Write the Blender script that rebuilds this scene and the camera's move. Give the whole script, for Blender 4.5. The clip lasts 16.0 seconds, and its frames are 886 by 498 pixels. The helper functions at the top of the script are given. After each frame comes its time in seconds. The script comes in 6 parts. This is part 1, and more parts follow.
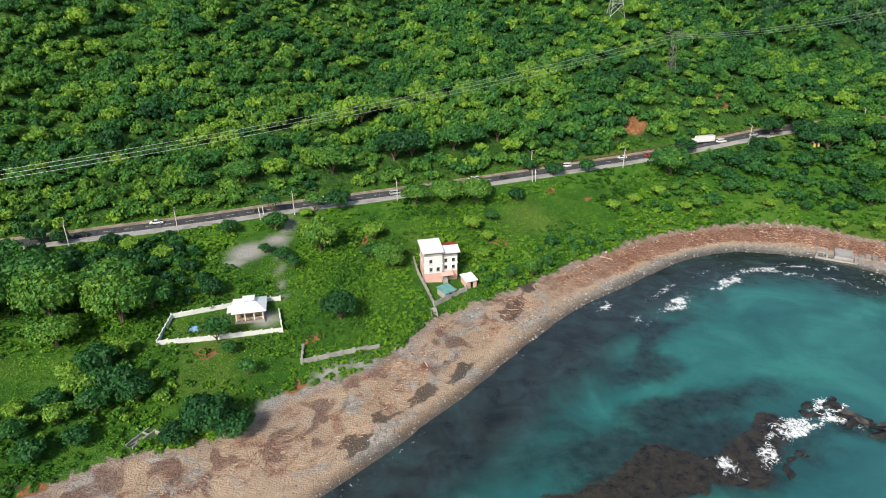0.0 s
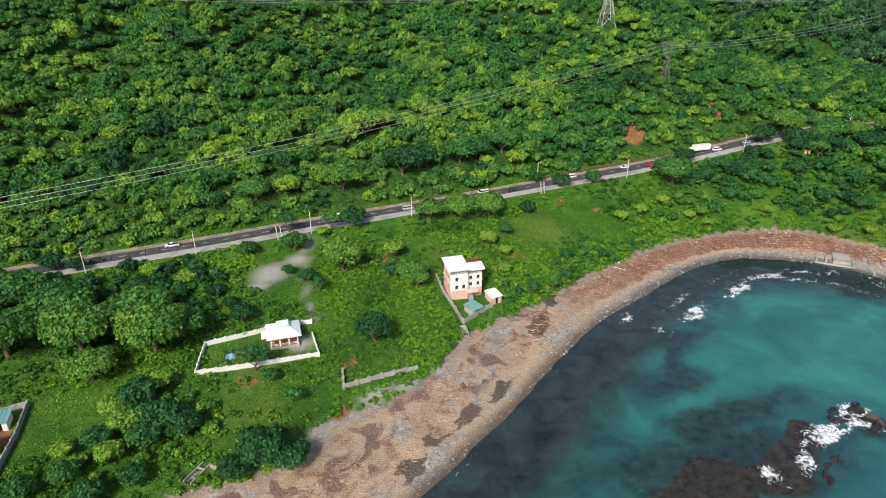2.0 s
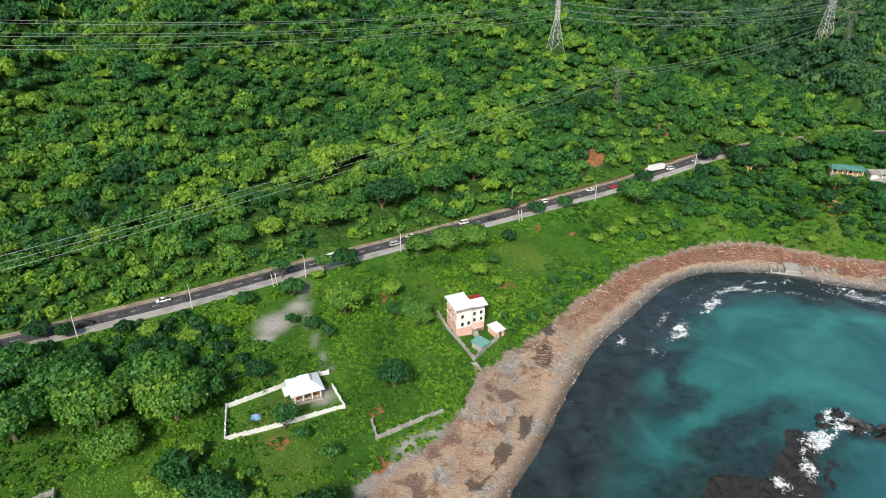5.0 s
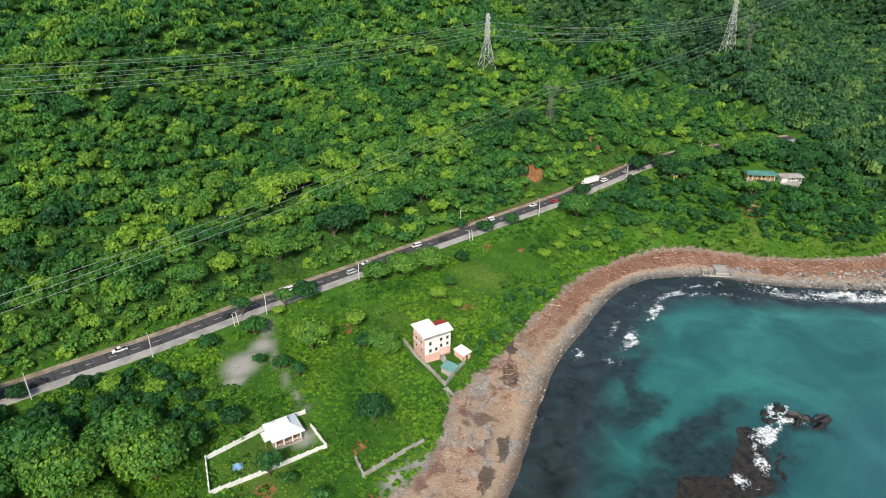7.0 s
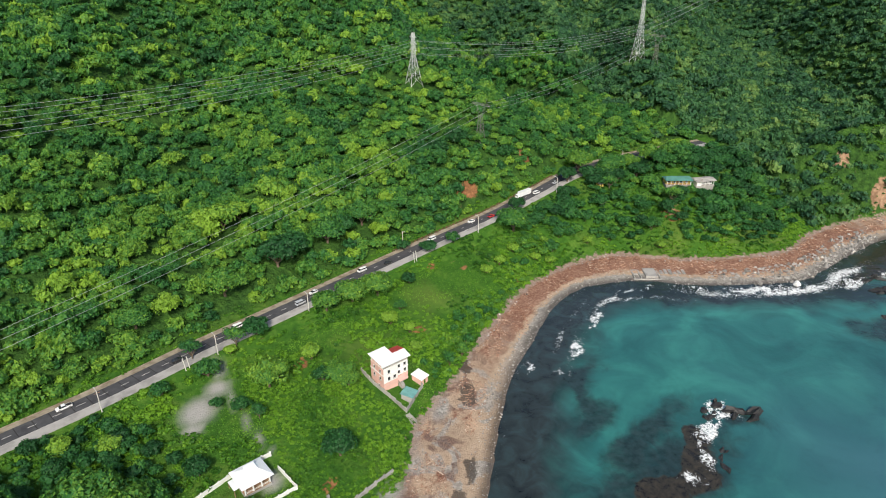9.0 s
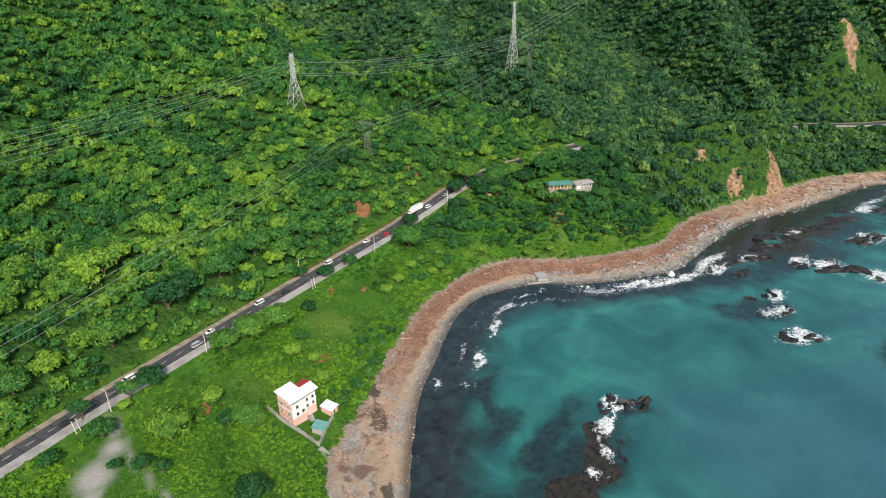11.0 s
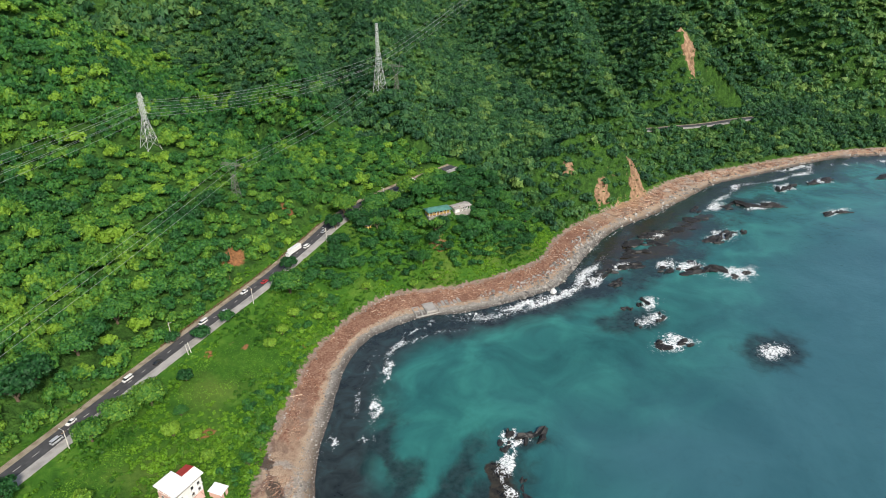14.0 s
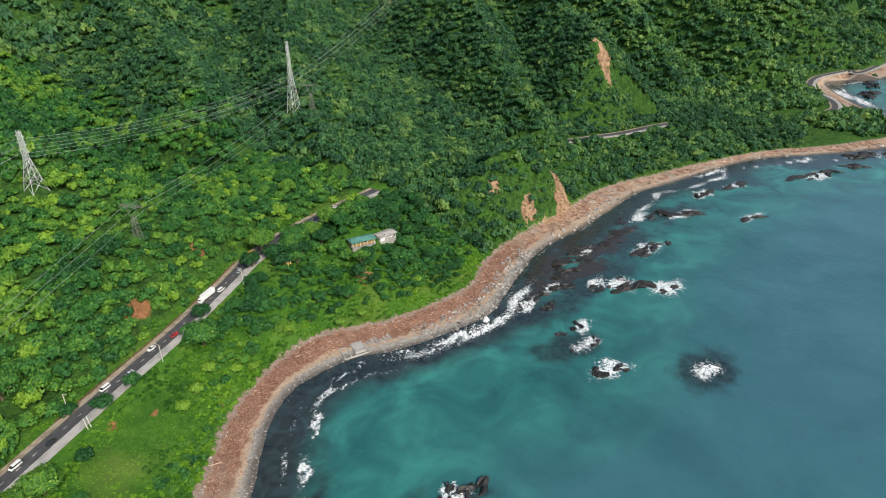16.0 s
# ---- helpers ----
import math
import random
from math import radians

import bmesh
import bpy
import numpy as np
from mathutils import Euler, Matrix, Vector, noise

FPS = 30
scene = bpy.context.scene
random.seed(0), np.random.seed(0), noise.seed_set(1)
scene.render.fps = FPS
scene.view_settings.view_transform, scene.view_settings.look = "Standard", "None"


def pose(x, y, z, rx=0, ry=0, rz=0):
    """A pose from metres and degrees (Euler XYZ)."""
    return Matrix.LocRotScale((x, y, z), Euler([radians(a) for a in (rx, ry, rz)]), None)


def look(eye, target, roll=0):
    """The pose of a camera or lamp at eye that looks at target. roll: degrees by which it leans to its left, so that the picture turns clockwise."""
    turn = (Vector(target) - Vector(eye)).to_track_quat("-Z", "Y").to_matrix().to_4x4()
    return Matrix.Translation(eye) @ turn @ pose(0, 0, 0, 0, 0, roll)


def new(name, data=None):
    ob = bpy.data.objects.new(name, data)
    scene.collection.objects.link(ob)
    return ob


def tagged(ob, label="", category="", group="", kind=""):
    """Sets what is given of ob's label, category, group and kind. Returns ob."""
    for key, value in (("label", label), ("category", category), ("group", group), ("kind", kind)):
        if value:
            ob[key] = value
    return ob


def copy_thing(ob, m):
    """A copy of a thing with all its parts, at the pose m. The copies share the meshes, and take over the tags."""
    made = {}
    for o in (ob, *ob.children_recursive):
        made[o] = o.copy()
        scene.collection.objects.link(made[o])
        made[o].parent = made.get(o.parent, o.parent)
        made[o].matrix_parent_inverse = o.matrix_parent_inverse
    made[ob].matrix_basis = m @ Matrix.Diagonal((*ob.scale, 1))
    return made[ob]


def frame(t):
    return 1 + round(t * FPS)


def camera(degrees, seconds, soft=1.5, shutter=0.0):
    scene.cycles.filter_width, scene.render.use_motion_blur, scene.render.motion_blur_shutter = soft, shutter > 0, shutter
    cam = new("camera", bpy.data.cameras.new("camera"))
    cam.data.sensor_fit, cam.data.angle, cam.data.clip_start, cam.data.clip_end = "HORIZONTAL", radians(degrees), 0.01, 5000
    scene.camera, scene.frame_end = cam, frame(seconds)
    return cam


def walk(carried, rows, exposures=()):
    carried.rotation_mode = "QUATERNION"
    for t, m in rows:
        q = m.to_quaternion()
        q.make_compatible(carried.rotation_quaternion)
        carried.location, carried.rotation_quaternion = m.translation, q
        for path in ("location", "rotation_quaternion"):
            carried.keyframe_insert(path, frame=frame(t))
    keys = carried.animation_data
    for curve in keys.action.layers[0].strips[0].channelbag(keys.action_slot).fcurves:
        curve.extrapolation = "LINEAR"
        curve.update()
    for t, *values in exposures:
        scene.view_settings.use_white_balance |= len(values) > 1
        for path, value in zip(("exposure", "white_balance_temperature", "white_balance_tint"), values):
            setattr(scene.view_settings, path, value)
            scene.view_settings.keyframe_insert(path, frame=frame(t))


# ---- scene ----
cam = camera(70.2, 16.0, 1.0)
PATH = [
    (0, (3.381, -0.549, 113.589), (3.338, 1.262, 112.742), -0.3),
    (0.5, (-1.928, -0.243, 115.965), (-1.94, 1.562, 115.103), -0.2),
    (1, (-7.871, 0.163, 118.417), (-7.85, 1.966, 117.552), -0.3),
    (1.5, (-12.856, 0.18, 120.263), (-12.811, 1.985, 119.403), -0.3),
    (2, (-18.682, 0.392, 121.899), (-18.61, 2.197, 121.041), -0.2),
    (2.5, (-23.967, 0.678, 123.723), (-23.873, 2.482, 122.865), -0.3),
    (3, (-29.837, 1.175, 126.455), (-29.71, 2.977, 125.595), -0.2),
    (3.5, (-35.544, 2.157, 129.22), (-35.377, 3.955, 128.36), -0.1),
    (4, (-40.895, 2.926, 131.924), (-40.683, 4.72, 131.066), 0.0),
    (6.5, (-61.496, 7.784, 146.984), (-60.968, 9.51, 146.123), 0.0),
    (7, (-65.494, 8.813, 149.771), (-64.916, 10.524, 148.913), 0.1),
    (7.5, (-69.098, 10.191, 152.394), (-68.474, 11.888, 151.538), 0.1),
    (8, (-72.283, 11.466, 154.92), (-71.61, 13.144, 154.067), 0.1),
    (8.5, (-74.828, 12.953, 157.821), (-74.092, 14.605, 156.968), -0.0),
    (9, (-76.07, 13.361, 160.88), (-75.261, 14.977, 160.024), -0.1),
    (9.5, (-76.55, 13.171, 163.439), (-75.667, 14.749, 162.584), -0.2),
    (12, (-74.76, 15.63, 175.633), (-73.564, 16.986, 174.777), -0.9),
    (12.5, (-73.723, 17.229, 177.772), (-72.483, 18.545, 176.917), -1.0),
    (13, (-72.097, 19.037, 180.465), (-70.816, 20.313, 179.61), -1.0),
    (13.5, (-69.27, 21.173, 183.262), (-67.952, 22.41, 182.407), -1.1),
    (14, (-65.559, 24.046, 185.874), (-64.205, 25.242, 185.016), -1.1),
    (14.5, (-61.493, 26.828, 188.31), (-60.104, 27.982, 187.451), -1.2),
    (15, (-57.201, 29.926, 190.767), (-55.777, 31.037, 189.907), -1.2),
    (15.5, (-52.263, 33.312, 192.757), (-50.805, 34.377, 191.898), -1.2),
    (16, (-46.722, 36.211, 194.661), (-45.232, 37.232, 193.802), -1.3),
]
walk(cam, [(t, look(eye, target, roll)) for t, eye, target, roll in PATH])

# ---- sky, sun, air ----
SUN_FROM = Vector((-0.30, -0.70, 0.63)).normalized()
world = bpy.data.worlds.new("sky")
scene.world = world
world.use_nodes = True
wn, wl = world.node_tree.nodes, world.node_tree.links
sky = wn.new("ShaderNodeTexSky")
sky.sky_type, sky.sun_disc = "NISHITA", False
sky.sun_elevation = math.asin(SUN_FROM.z)
sky.sun_rotation = math.atan2(SUN_FROM.x, SUN_FROM.y)
sky.air_density, sky.dust_density, sky.ozone_density = 1.0, 2.0, 1.0
wn["Background"].inputs["Strength"].default_value = 0.15
wl.new(sky.outputs[0], wn["Background"].inputs["Color"])
lamp = bpy.data.lights.new("sun", "SUN")
lamp.energy, lamp.angle, lamp.color = 4.4, radians(10.0), (1.0, 0.93, 0.80)
sun = new("sun", lamp)
sun.matrix_world = Matrix.Translation((0, 0, 400)) @ (-SUN_FROM).to_track_quat("-Z", "Y").to_matrix().to_4x4()
scene.view_settings.exposure = -0.08

# ---- materials ----
class Nodes:
    """Short hand for building a node material."""

    def __init__(self, name, rough=0.8, metal=0.0, spec=0.3):
        self.mat = bpy.data.materials.new(name)
        self.mat.use_nodes = True
        self.t = self.mat.node_tree
        self.bsdf = self.t.nodes["Principled BSDF"]
        self.bsdf.inputs["Roughness"].default_value = rough
        self.bsdf.inputs["Metallic"].default_value = metal
        self.bsdf.inputs["Specular IOR Level"].default_value = spec
        self.place = self.t.nodes.new("ShaderNodeNewGeometry").outputs["Position"]

    def put(self, socket, value):
        if isinstance(value, bpy.types.NodeSocket):
            self.t.links.new(value, socket)
        elif isinstance(value, (tuple, list)) and len(value) == 3:
            socket.default_value = (*value, 1.0) if len(socket.default_value) == 4 else value
        else:
            socket.default_value = value

    def noise(self, size, detail=4, warp=0.0, rough=0.55, place=None):
        n = self.t.nodes.new("ShaderNodeTexNoise")
        self.put(n.inputs["Vector"], place or self.place)
        n.inputs["Scale"].default_value, n.inputs["Detail"].default_value = 1.0 / size, detail
        n.inputs["Roughness"].default_value, n.inputs["Distortion"].default_value = rough, warp
        return n.outputs[0]

    def cells(self, size, feature="F1", out="Distance", place=None):
        n = self.t.nodes.new("ShaderNodeTexVoronoi")
        n.feature = feature
        self.put(n.inputs["Vector"], place or self.place)
        n.inputs["Scale"].default_value = 1.0 / size
        return n.outputs[out]

    def math_vec(self, v, wander):
        """The place, wandering by a noise."""
        n = self.t.nodes.new("ShaderNodeVectorMath")
        n.operation = "ADD"
        self.put(n.inputs[0], v)
        self.put(n.inputs[1], self.math("MULTIPLY", wander, 5.0))
        return n.outputs[0]

    def attr(self, name):
        n = self.t.nodes.new("ShaderNodeAttribute")
        n.attribute_name = name
        return n.outputs["Fac"]

    def math(self, op, a, b=0.0, clamp=False):
        n = self.t.nodes.new("ShaderNodeMath")
        n.operation, n.use_clamp = op, clamp
        self.put(n.inputs[0], a)
        self.put(n.inputs[1], b)
        return n.outputs[0]

    def span(self, v, a, b, c=0.0, d=1.0):
        n = self.t.nodes.new("ShaderNodeMapRange")
        n.interpolation_type = "SMOOTHSTEP"
        self.put(n.inputs["Value"], v)
        for k, w in zip(("From Min", "From Max", "To Min", "To Max"), (a, b, c, d)):
            n.inputs[k].default_value = w
        return n.outputs[0]

    def mix(self, f, a, b, kind="MIX"):
        n = self.t.nodes.new("ShaderNodeMix")
        n.data_type, n.blend_type = "RGBA", kind
        self.put(n.inputs["Factor"], f)
        self.put(n.inputs["A"], a)
        self.put(n.inputs["B"], b)
        return n.outputs["Result"]

    def ramp(self, f, stops):
        n = self.t.nodes.new("ShaderNodeValToRGB")
        e = n.color_ramp.elements
        while len(e) < len(stops):
            e.new(0.5)
        for k, (p, c) in zip(e, stops):
            k.position, k.color = p, (*c, 1)
        self.put(n.inputs[0], f)
        return n.outputs[0]

    def random(self):
        return self.t.nodes.new("ShaderNodeObjectInfo").outputs["Random"]

    def island(self):
        return self.t.nodes.new("ShaderNodeNewGeometry").outputs["Random Per Island"]

    def colour(self, c):
        self.put(self.bsdf.inputs["Base Color"], c)
        return self

    def relief(self, h, depth, strength=0.6):
        n = self.t.nodes.new("ShaderNodeBump")
        n.inputs["Strength"].default_value, n.inputs["Distance"].default_value = strength, depth
        self.put(n.inputs["Height"], h)
        self.t.links.new(n.outputs[0], self.bsdf.inputs["Normal"])
        return self


def worn(name, colour, rough=0.7, metal=0.0, vary=0.25, size=0.8, bump=0.01, dirt=None):
    """A painted, cast or cut surface with grain, stains and fine relief."""
    n = Nodes(name, rough, metal)
    fine, broad = n.noise(size * 0.2), n.noise(size * 3)
    dark = tuple(c * (1 - vary) for c in colour) if dirt is None else dirt
    c = n.mix(n.span(broad, 0.38, 0.66), colour, dark)
    c = n.mix(n.span(fine, 0.45, 0.8, 0, 0.5), c, tuple(v * (1 - vary) for v in colour))
    return n.colour(c).relief(fine, bump).mat


def foliage(name, stops):
    """Leaves: species by the tree's tone, lighter and darker sprays, light that shines through."""
    n = Nodes(name, 0.5, 0.0, 0.3)
    tone = n.math("ADD", n.attr("tone"), n.math("MULTIPLY", n.random(), 0.25))
    leaf = n.math("MULTIPLY", n.math("SUBTRACT", n.island(), 0.5), 0.30)
    spray = n.noise(0.7, 2, 0.4)
    fleck = n.math("MULTIPLY", n.math("SUBTRACT", spray, 0.5), 0.9)
    patch = n.math("MULTIPLY", n.math("SUBTRACT", n.noise(38, 2), 0.5), 0.7)
    f = n.math("ADD", n.math("ADD", tone, fleck), n.math("ADD", leaf, patch), True)
    c = n.ramp(f, [(0.2 + 0.8 * k / (len(stops) - 1) if k else 0.0, q) for k, q in enumerate(stops)])
    n.colour(c).relief(spray, 0.5, 0.8)
    trans = n.t.nodes.new("ShaderNodeBsdfTranslucent")
    n.put(trans.inputs["Color"], n.mix(0.5, c, (0.14, 0.26, 0.02)))
    mixer = n.t.nodes.new("ShaderNodeMixShader")
    mixer.inputs[0].default_value = 0.28
    n.t.links.new(n.bsdf.outputs[0], mixer.inputs[1])
    n.t.links.new(trans.outputs[0], mixer.inputs[2])
    n.t.links.new(mixer.outputs[0], n.t.nodes["Material Output"].inputs["Surface"])
    return n.mat


LEAVES = foliage("forest leaves", [(0.015, 0.068, 0.022), (0.034, 0.145, 0.038), (0.070, 0.220, 0.036), (0.14, 0.29, 0.038), (0.24, 0.42, 0.044)])
# bluer greens for the far slopes: distance haze put into the leaf colour
HAZED_LEAVES = foliage("haze-tinted mountain leaves", [(0.020, 0.074, 0.038), (0.046, 0.145, 0.056), (0.090, 0.215, 0.064), (0.15, 0.27, 0.074), (0.21, 0.34, 0.082)])
SHRUB = foliage("shrub leaves", [(0.018, 0.072, 0.010), (0.038, 0.138, 0.014), (0.074, 0.205, 0.016), (0.118, 0.275, 0.02), (0.165, 0.345, 0.024)])
BARK = worn("bark", (0.16, 0.12, 0.085), 0.9, size=0.5, bump=0.04)


def make_ground():
    n = Nodes("ground", 0.9, 0.0, 0.15)
    across, bare, stone, ds = n.attr("across"), n.attr("bare"), n.attr("stone"), n.attr("from_water")
    n3, n12, n40 = n.noise(2.2, 5), n.noise(11, 4), n.noise(45, 3)
    grass = n.ramp(n.math("ADD", n.math("MULTIPLY", n12, 0.5), n.math("MULTIPLY", n3, 0.5)),
                   [(0.3, (0.020, 0.070, 0.010)), (0.5, (0.044, 0.128, 0.013)), (0.7, (0.105, 0.195, 0.028))])
    grass = n.mix(n.span(n40, 0.5, 0.7, 0, 0.5), grass, (0.12, 0.16, 0.035))
    # undergrowth, with shade painted into the gaps between clumps
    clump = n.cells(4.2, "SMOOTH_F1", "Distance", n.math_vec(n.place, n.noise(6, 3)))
    shaded_brush = n.ramp(n.math("ADD", n.math("MULTIPLY", clump, 0.55), n.math("MULTIPLY", n.noise(1.6, 6), 0.6)), [(0.3, (0.06, 0.14, 0.022)), (0.55, (0.034, 0.09, 0.016)), (0.8, (0.014, 0.04, 0.008))])
    soil = n.ramp(n3, [(0.3, (0.17, 0.085, 0.04)), (0.7, (0.36, 0.17, 0.075))])
    pebble = n.mix(n.cells(0.9, "F1", "Color"), (0.20, 0.19, 0.17), (0.46, 0.43, 0.39))
    pebble = n.mix(n.span(n3, 0.4, 0.7, 0, 0.6), pebble, (0.26, 0.24, 0.215))
    sand = n.mix(n.span(n12, 0.35, 0.7), (0.46, 0.345, 0.245), (0.37, 0.275, 0.195))
    sand = n.mix(n.span(n3, 0.5, 0.75, 0, 0.5), sand, (0.20, 0.13, 0.09))
    litter = n.ramp(n.math("ADD", n.math("MULTIPLY", n.noise(0.9, 6), 0.7), n.math("MULTIPLY", n12, 0.3)),
                    [(0.3, (0.085, 0.045, 0.032)), (0.5, (0.24, 0.125, 0.085)), (0.72, (0.43, 0.29, 0.21))])
    edge = n.math("ADD", across, n.math("MULTIPLY", n.math("SUBTRACT", n.noise(7, 4), 0.5), 0.34))
    sandy = n.attr("sandy")
    low = n.mix(sandy, pebble, sand)
    c = n.mix(n.span(edge, 0.24, 0.32), low, sand)
    c = n.mix(n.math("MULTIPLY", n.span(edge, 0.36, 0.46), n.math("SUBTRACT", 1.0, n.math("MULTIPLY", sandy, n.span(n.noise(8, 5, 0.8), 0.32, 0.5, 0, 0.95)))), c, litter)
    c = n.mix(n.math("MULTIPLY", sandy, n.span(n.noise(13, 6, 1.0), 0.52, 0.6, 0, 0.85)), c, pebble)
    c = n.mix(n.math("MULTIPLY", sandy, n.math("MULTIPLY", n.span(edge, 0.4, 0.5), n.span(n.noise(10, 6, 0.8), 0.5, 0.58, 0, 0.8))), c, n.ramp(n.noise(0.8, 6), [(0.3, (0.07, 0.042, 0.036)), (0.6, (0.20, 0.125, 0.10))]))
    c = n.mix(n.span(edge, 0.9, 1.0, 0, 0.75), c, n.mix(0.45, pebble, litter))
    c = n.mix(stone, c, pebble)
    green = n.span(n.math("ADD", across, n.math("MULTIPLY", n.math("SUBTRACT", n3, 0.5), 0.5)), 1.02, 1.12)
    c = n.mix(green, c, n.mix(stone, n.mix(n.attr("wooded"), grass, shaded_brush), (0.36, 0.345, 0.32)))
    c = n.mix(n.span(n.math("ADD", bare, n.math("MULTIPLY", n.math("SUBTRACT", n3, 0.5), 0.7)), 0.35, 0.65), c, soil)
    c = n.mix(n.span(n.math("ADD", n.attr("rocky"), n.math("MULTIPLY", n.math("SUBTRACT", n.noise(8, 6, 0.6), 0.5), 2.2)), 0.4, 0.65), c, n.ramp(n.noise(4, 6, 0.5), [(0.3, (0.17, 0.10, 0.06)), (0.7, (0.46, 0.30, 0.19))]))
    wet = n.math("MAXIMUM", n.span(n.math("ADD", ds, n.math("MULTIPLY", n12, 5.0)), 3.5, 8.5, 1, 0), n.span(n.math("ADD", n.attr("damp"), n.math("MULTIPLY", n.math("SUBTRACT", n3, 0.5), 1.2)), 0.3, 0.55))
    c = n.mix(n.math("MULTIPLY", wet, 0.8), c, (0.055, 0.045, 0.038))
    n.colour(c)
    n.put(n.bsdf.inputs["Roughness"], n.math("SUBTRACT", 0.92, n.math("MULTIPLY", wet, 0.45)))
    leafy = n.math("MULTIPLY", n.attr("wooded"), n.math("SUBTRACT", 0.0, n.math("MULTIPLY", clump, 5.0)))
    return n.relief(n.math("ADD", leafy, n.math("ADD", n.math("MULTIPLY", n3, n.math("ADD", 1.0, n.math("MULTIPLY", n.attr("wooded"), 3.0))), n.noise(0.5, 5))), 0.5, 0.9).mat


def make_water():
    n = Nodes("sea water", 0.10, 0.0, 0.5)
    depth, reef, foam = n.attr("depth"), n.attr("reef"), n.attr("foam")
    n8, n30, n2 = n.noise(9, 4, 0.6), n.noise(34, 4, 0.8), n.noise(2.2, 5, 0.5)
    far = n.ramp(n30, [(0.28, (0.014, 0.084, 0.088)), (0.5, (0.025, 0.140, 0.132)), (0.75, (0.046, 0.245, 0.208))])
    # greyer blue far out: sky reflection and haze painted into the water
    sky_hazed_sea = n.ramp(n.noise(60, 5, 0.8), [(0.3, (0.030, 0.106, 0.132)), (0.7, (0.050, 0.150, 0.182))])
    far = n.mix(n.span(depth, 55.0, 150.0), far, sky_hazed_sea)
    shallow = n.ramp(n8, [(0.3, (0.012, 0.017, 0.017)), (0.5, (0.026, 0.036, 0.036)), (0.7, (0.034, 0.062, 0.064))])
    d = n.math("ADD", depth, n.math("MULTIPLY", n.math("SUBTRACT", n30, 0.5), 22.0))
    c = n.mix(n.span(d, 13.0, 36.0), shallow, far)
    r = n.math("ADD", reef, n.math("MULTIPLY", n.math("SUBTRACT", n.noise(8, 7, 1.0, 0.68), 0.5), 1.1))
    c = n.mix(n.span(r, -0.05, 1.15, 0, 0.9), c, n.ramp(n.noise(3.5, 6), [(0.35, (0.010, 0.016, 0.017)), (0.65, (0.026, 0.042, 0.044))]))
    weed = n.math("ADD", n.attr("ledge"), n.math("MULTIPLY", n.math("SUBTRACT", n.noise(5, 7, 0.8, 0.7), 0.5), 0.9))
    weed = n.span(weed, 0.3, 0.6)
    c = n.mix(weed, c, n.ramp(n.noise(2.5, 6, 0.4, 0.7), [(0.35, (0.014, 0.014, 0.012)), (0.6, (0.045, 0.038, 0.026)), (0.75, (0.075, 0.062, 0.040))]))
    f = n.math("ADD", n.math("MULTIPLY", foam, 0.78), n.math("MULTIPLY", n.math("SUBTRACT", n.noise(1.5, 7, 1.2, 0.72), 0.5), 3.4))
    f = n.math("MULTIPLY", n.span(f, 0.42, 0.9), n.span(foam, 0.02, 0.3))
    c = n.mix(f, c, (0.86, 0.88, 0.88))
    n.colour(c)
    n.put(n.bsdf.inputs["Roughness"], n.math("ADD", 0.10, n.math("MULTIPLY", f, 0.6)))
    waves = n.math("ADD", n.noise(5.0, 3, 0.3), n.math("MULTIPLY", n.noise(1.3, 3), 0.35))
    return n.relief(waves, 0.5, 0.55).mat


GROUND, WATER = make_ground(), make_water()


def make_asphalt():
    n = Nodes("asphalt", 0.85, 0.0, 0.3)
    c = n.ramp(n.noise(3.5, 5), [(0.3, (0.045, 0.045, 0.05)), (0.7, (0.085, 0.085, 0.088))])
    return n.colour(n.mix(n.span(n.noise(0.35, 3), 0.5, 0.8, 0, 0.4), c, (0.12, 0.12, 0.12))).relief(n.noise(0.1), 0.01).mat


ASPHALT = make_asphalt()
CONCRETE = worn("concrete", (0.40, 0.385, 0.36), 0.9, vary=0.3, size=1.5, bump=0.02)
SHOULDER = worn("gravel shoulder", (0.34, 0.29, 0.22), 0.95, vary=0.35, size=1.2, bump=0.04, dirt=(0.20, 0.16, 0.11))
LINE = worn("road paint", (0.72, 0.70, 0.64), 0.8, vary=0.3, size=0.8, bump=0.0)
WHITEWALL = worn("white paint", (0.80, 0.80, 0.77), 0.8, vary=0.12, size=1.6, bump=0.01)
PINKWALL = worn("pink paint", (0.76, 0.47, 0.40), 0.8, vary=0.14, size=1.4, bump=0.01)
WHITEROOF = worn("white sheet roof", (0.82, 0.85, 0.87), 0.45, vary=0.08, size=1.2, bump=0.01)
GREENROOF = worn("green sheet roof", (0.10, 0.26, 0.22), 0.5, vary=0.25, size=1.0, bump=0.01)
TEALROOF = worn("teal sheet roof", (0.16, 0.36, 0.34), 0.5, vary=0.2, size=0.8, bump=0.01)
GREYROOF = worn("grey weathered roof", (0.42, 0.40, 0.37), 0.8, vary=0.35, size=0.9, bump=0.02)
YELLOW = worn("yellow paint", (0.70, 0.50, 0.14), 0.8, vary=0.2, size=1.0)
ORANGE = worn("orange timber", (0.52, 0.27, 0.10), 0.8, vary=0.3, size=0.6)
WOOD = worn("weathered timber", (0.36, 0.23, 0.15), 0.85, vary=0.4, size=0.5, bump=0.02)
REDSHEET = worn("red sheet", (0.45, 0.06, 0.05), 0.5, vary=0.2)
RUST = worn("rusted steel", (0.16, 0.085, 0.055), 0.8, vary=0.35, size=0.4)
STEEL = worn("galvanised steel", (0.66, 0.68, 0.67), 0.45, 0.35, vary=0.15, size=0.8)
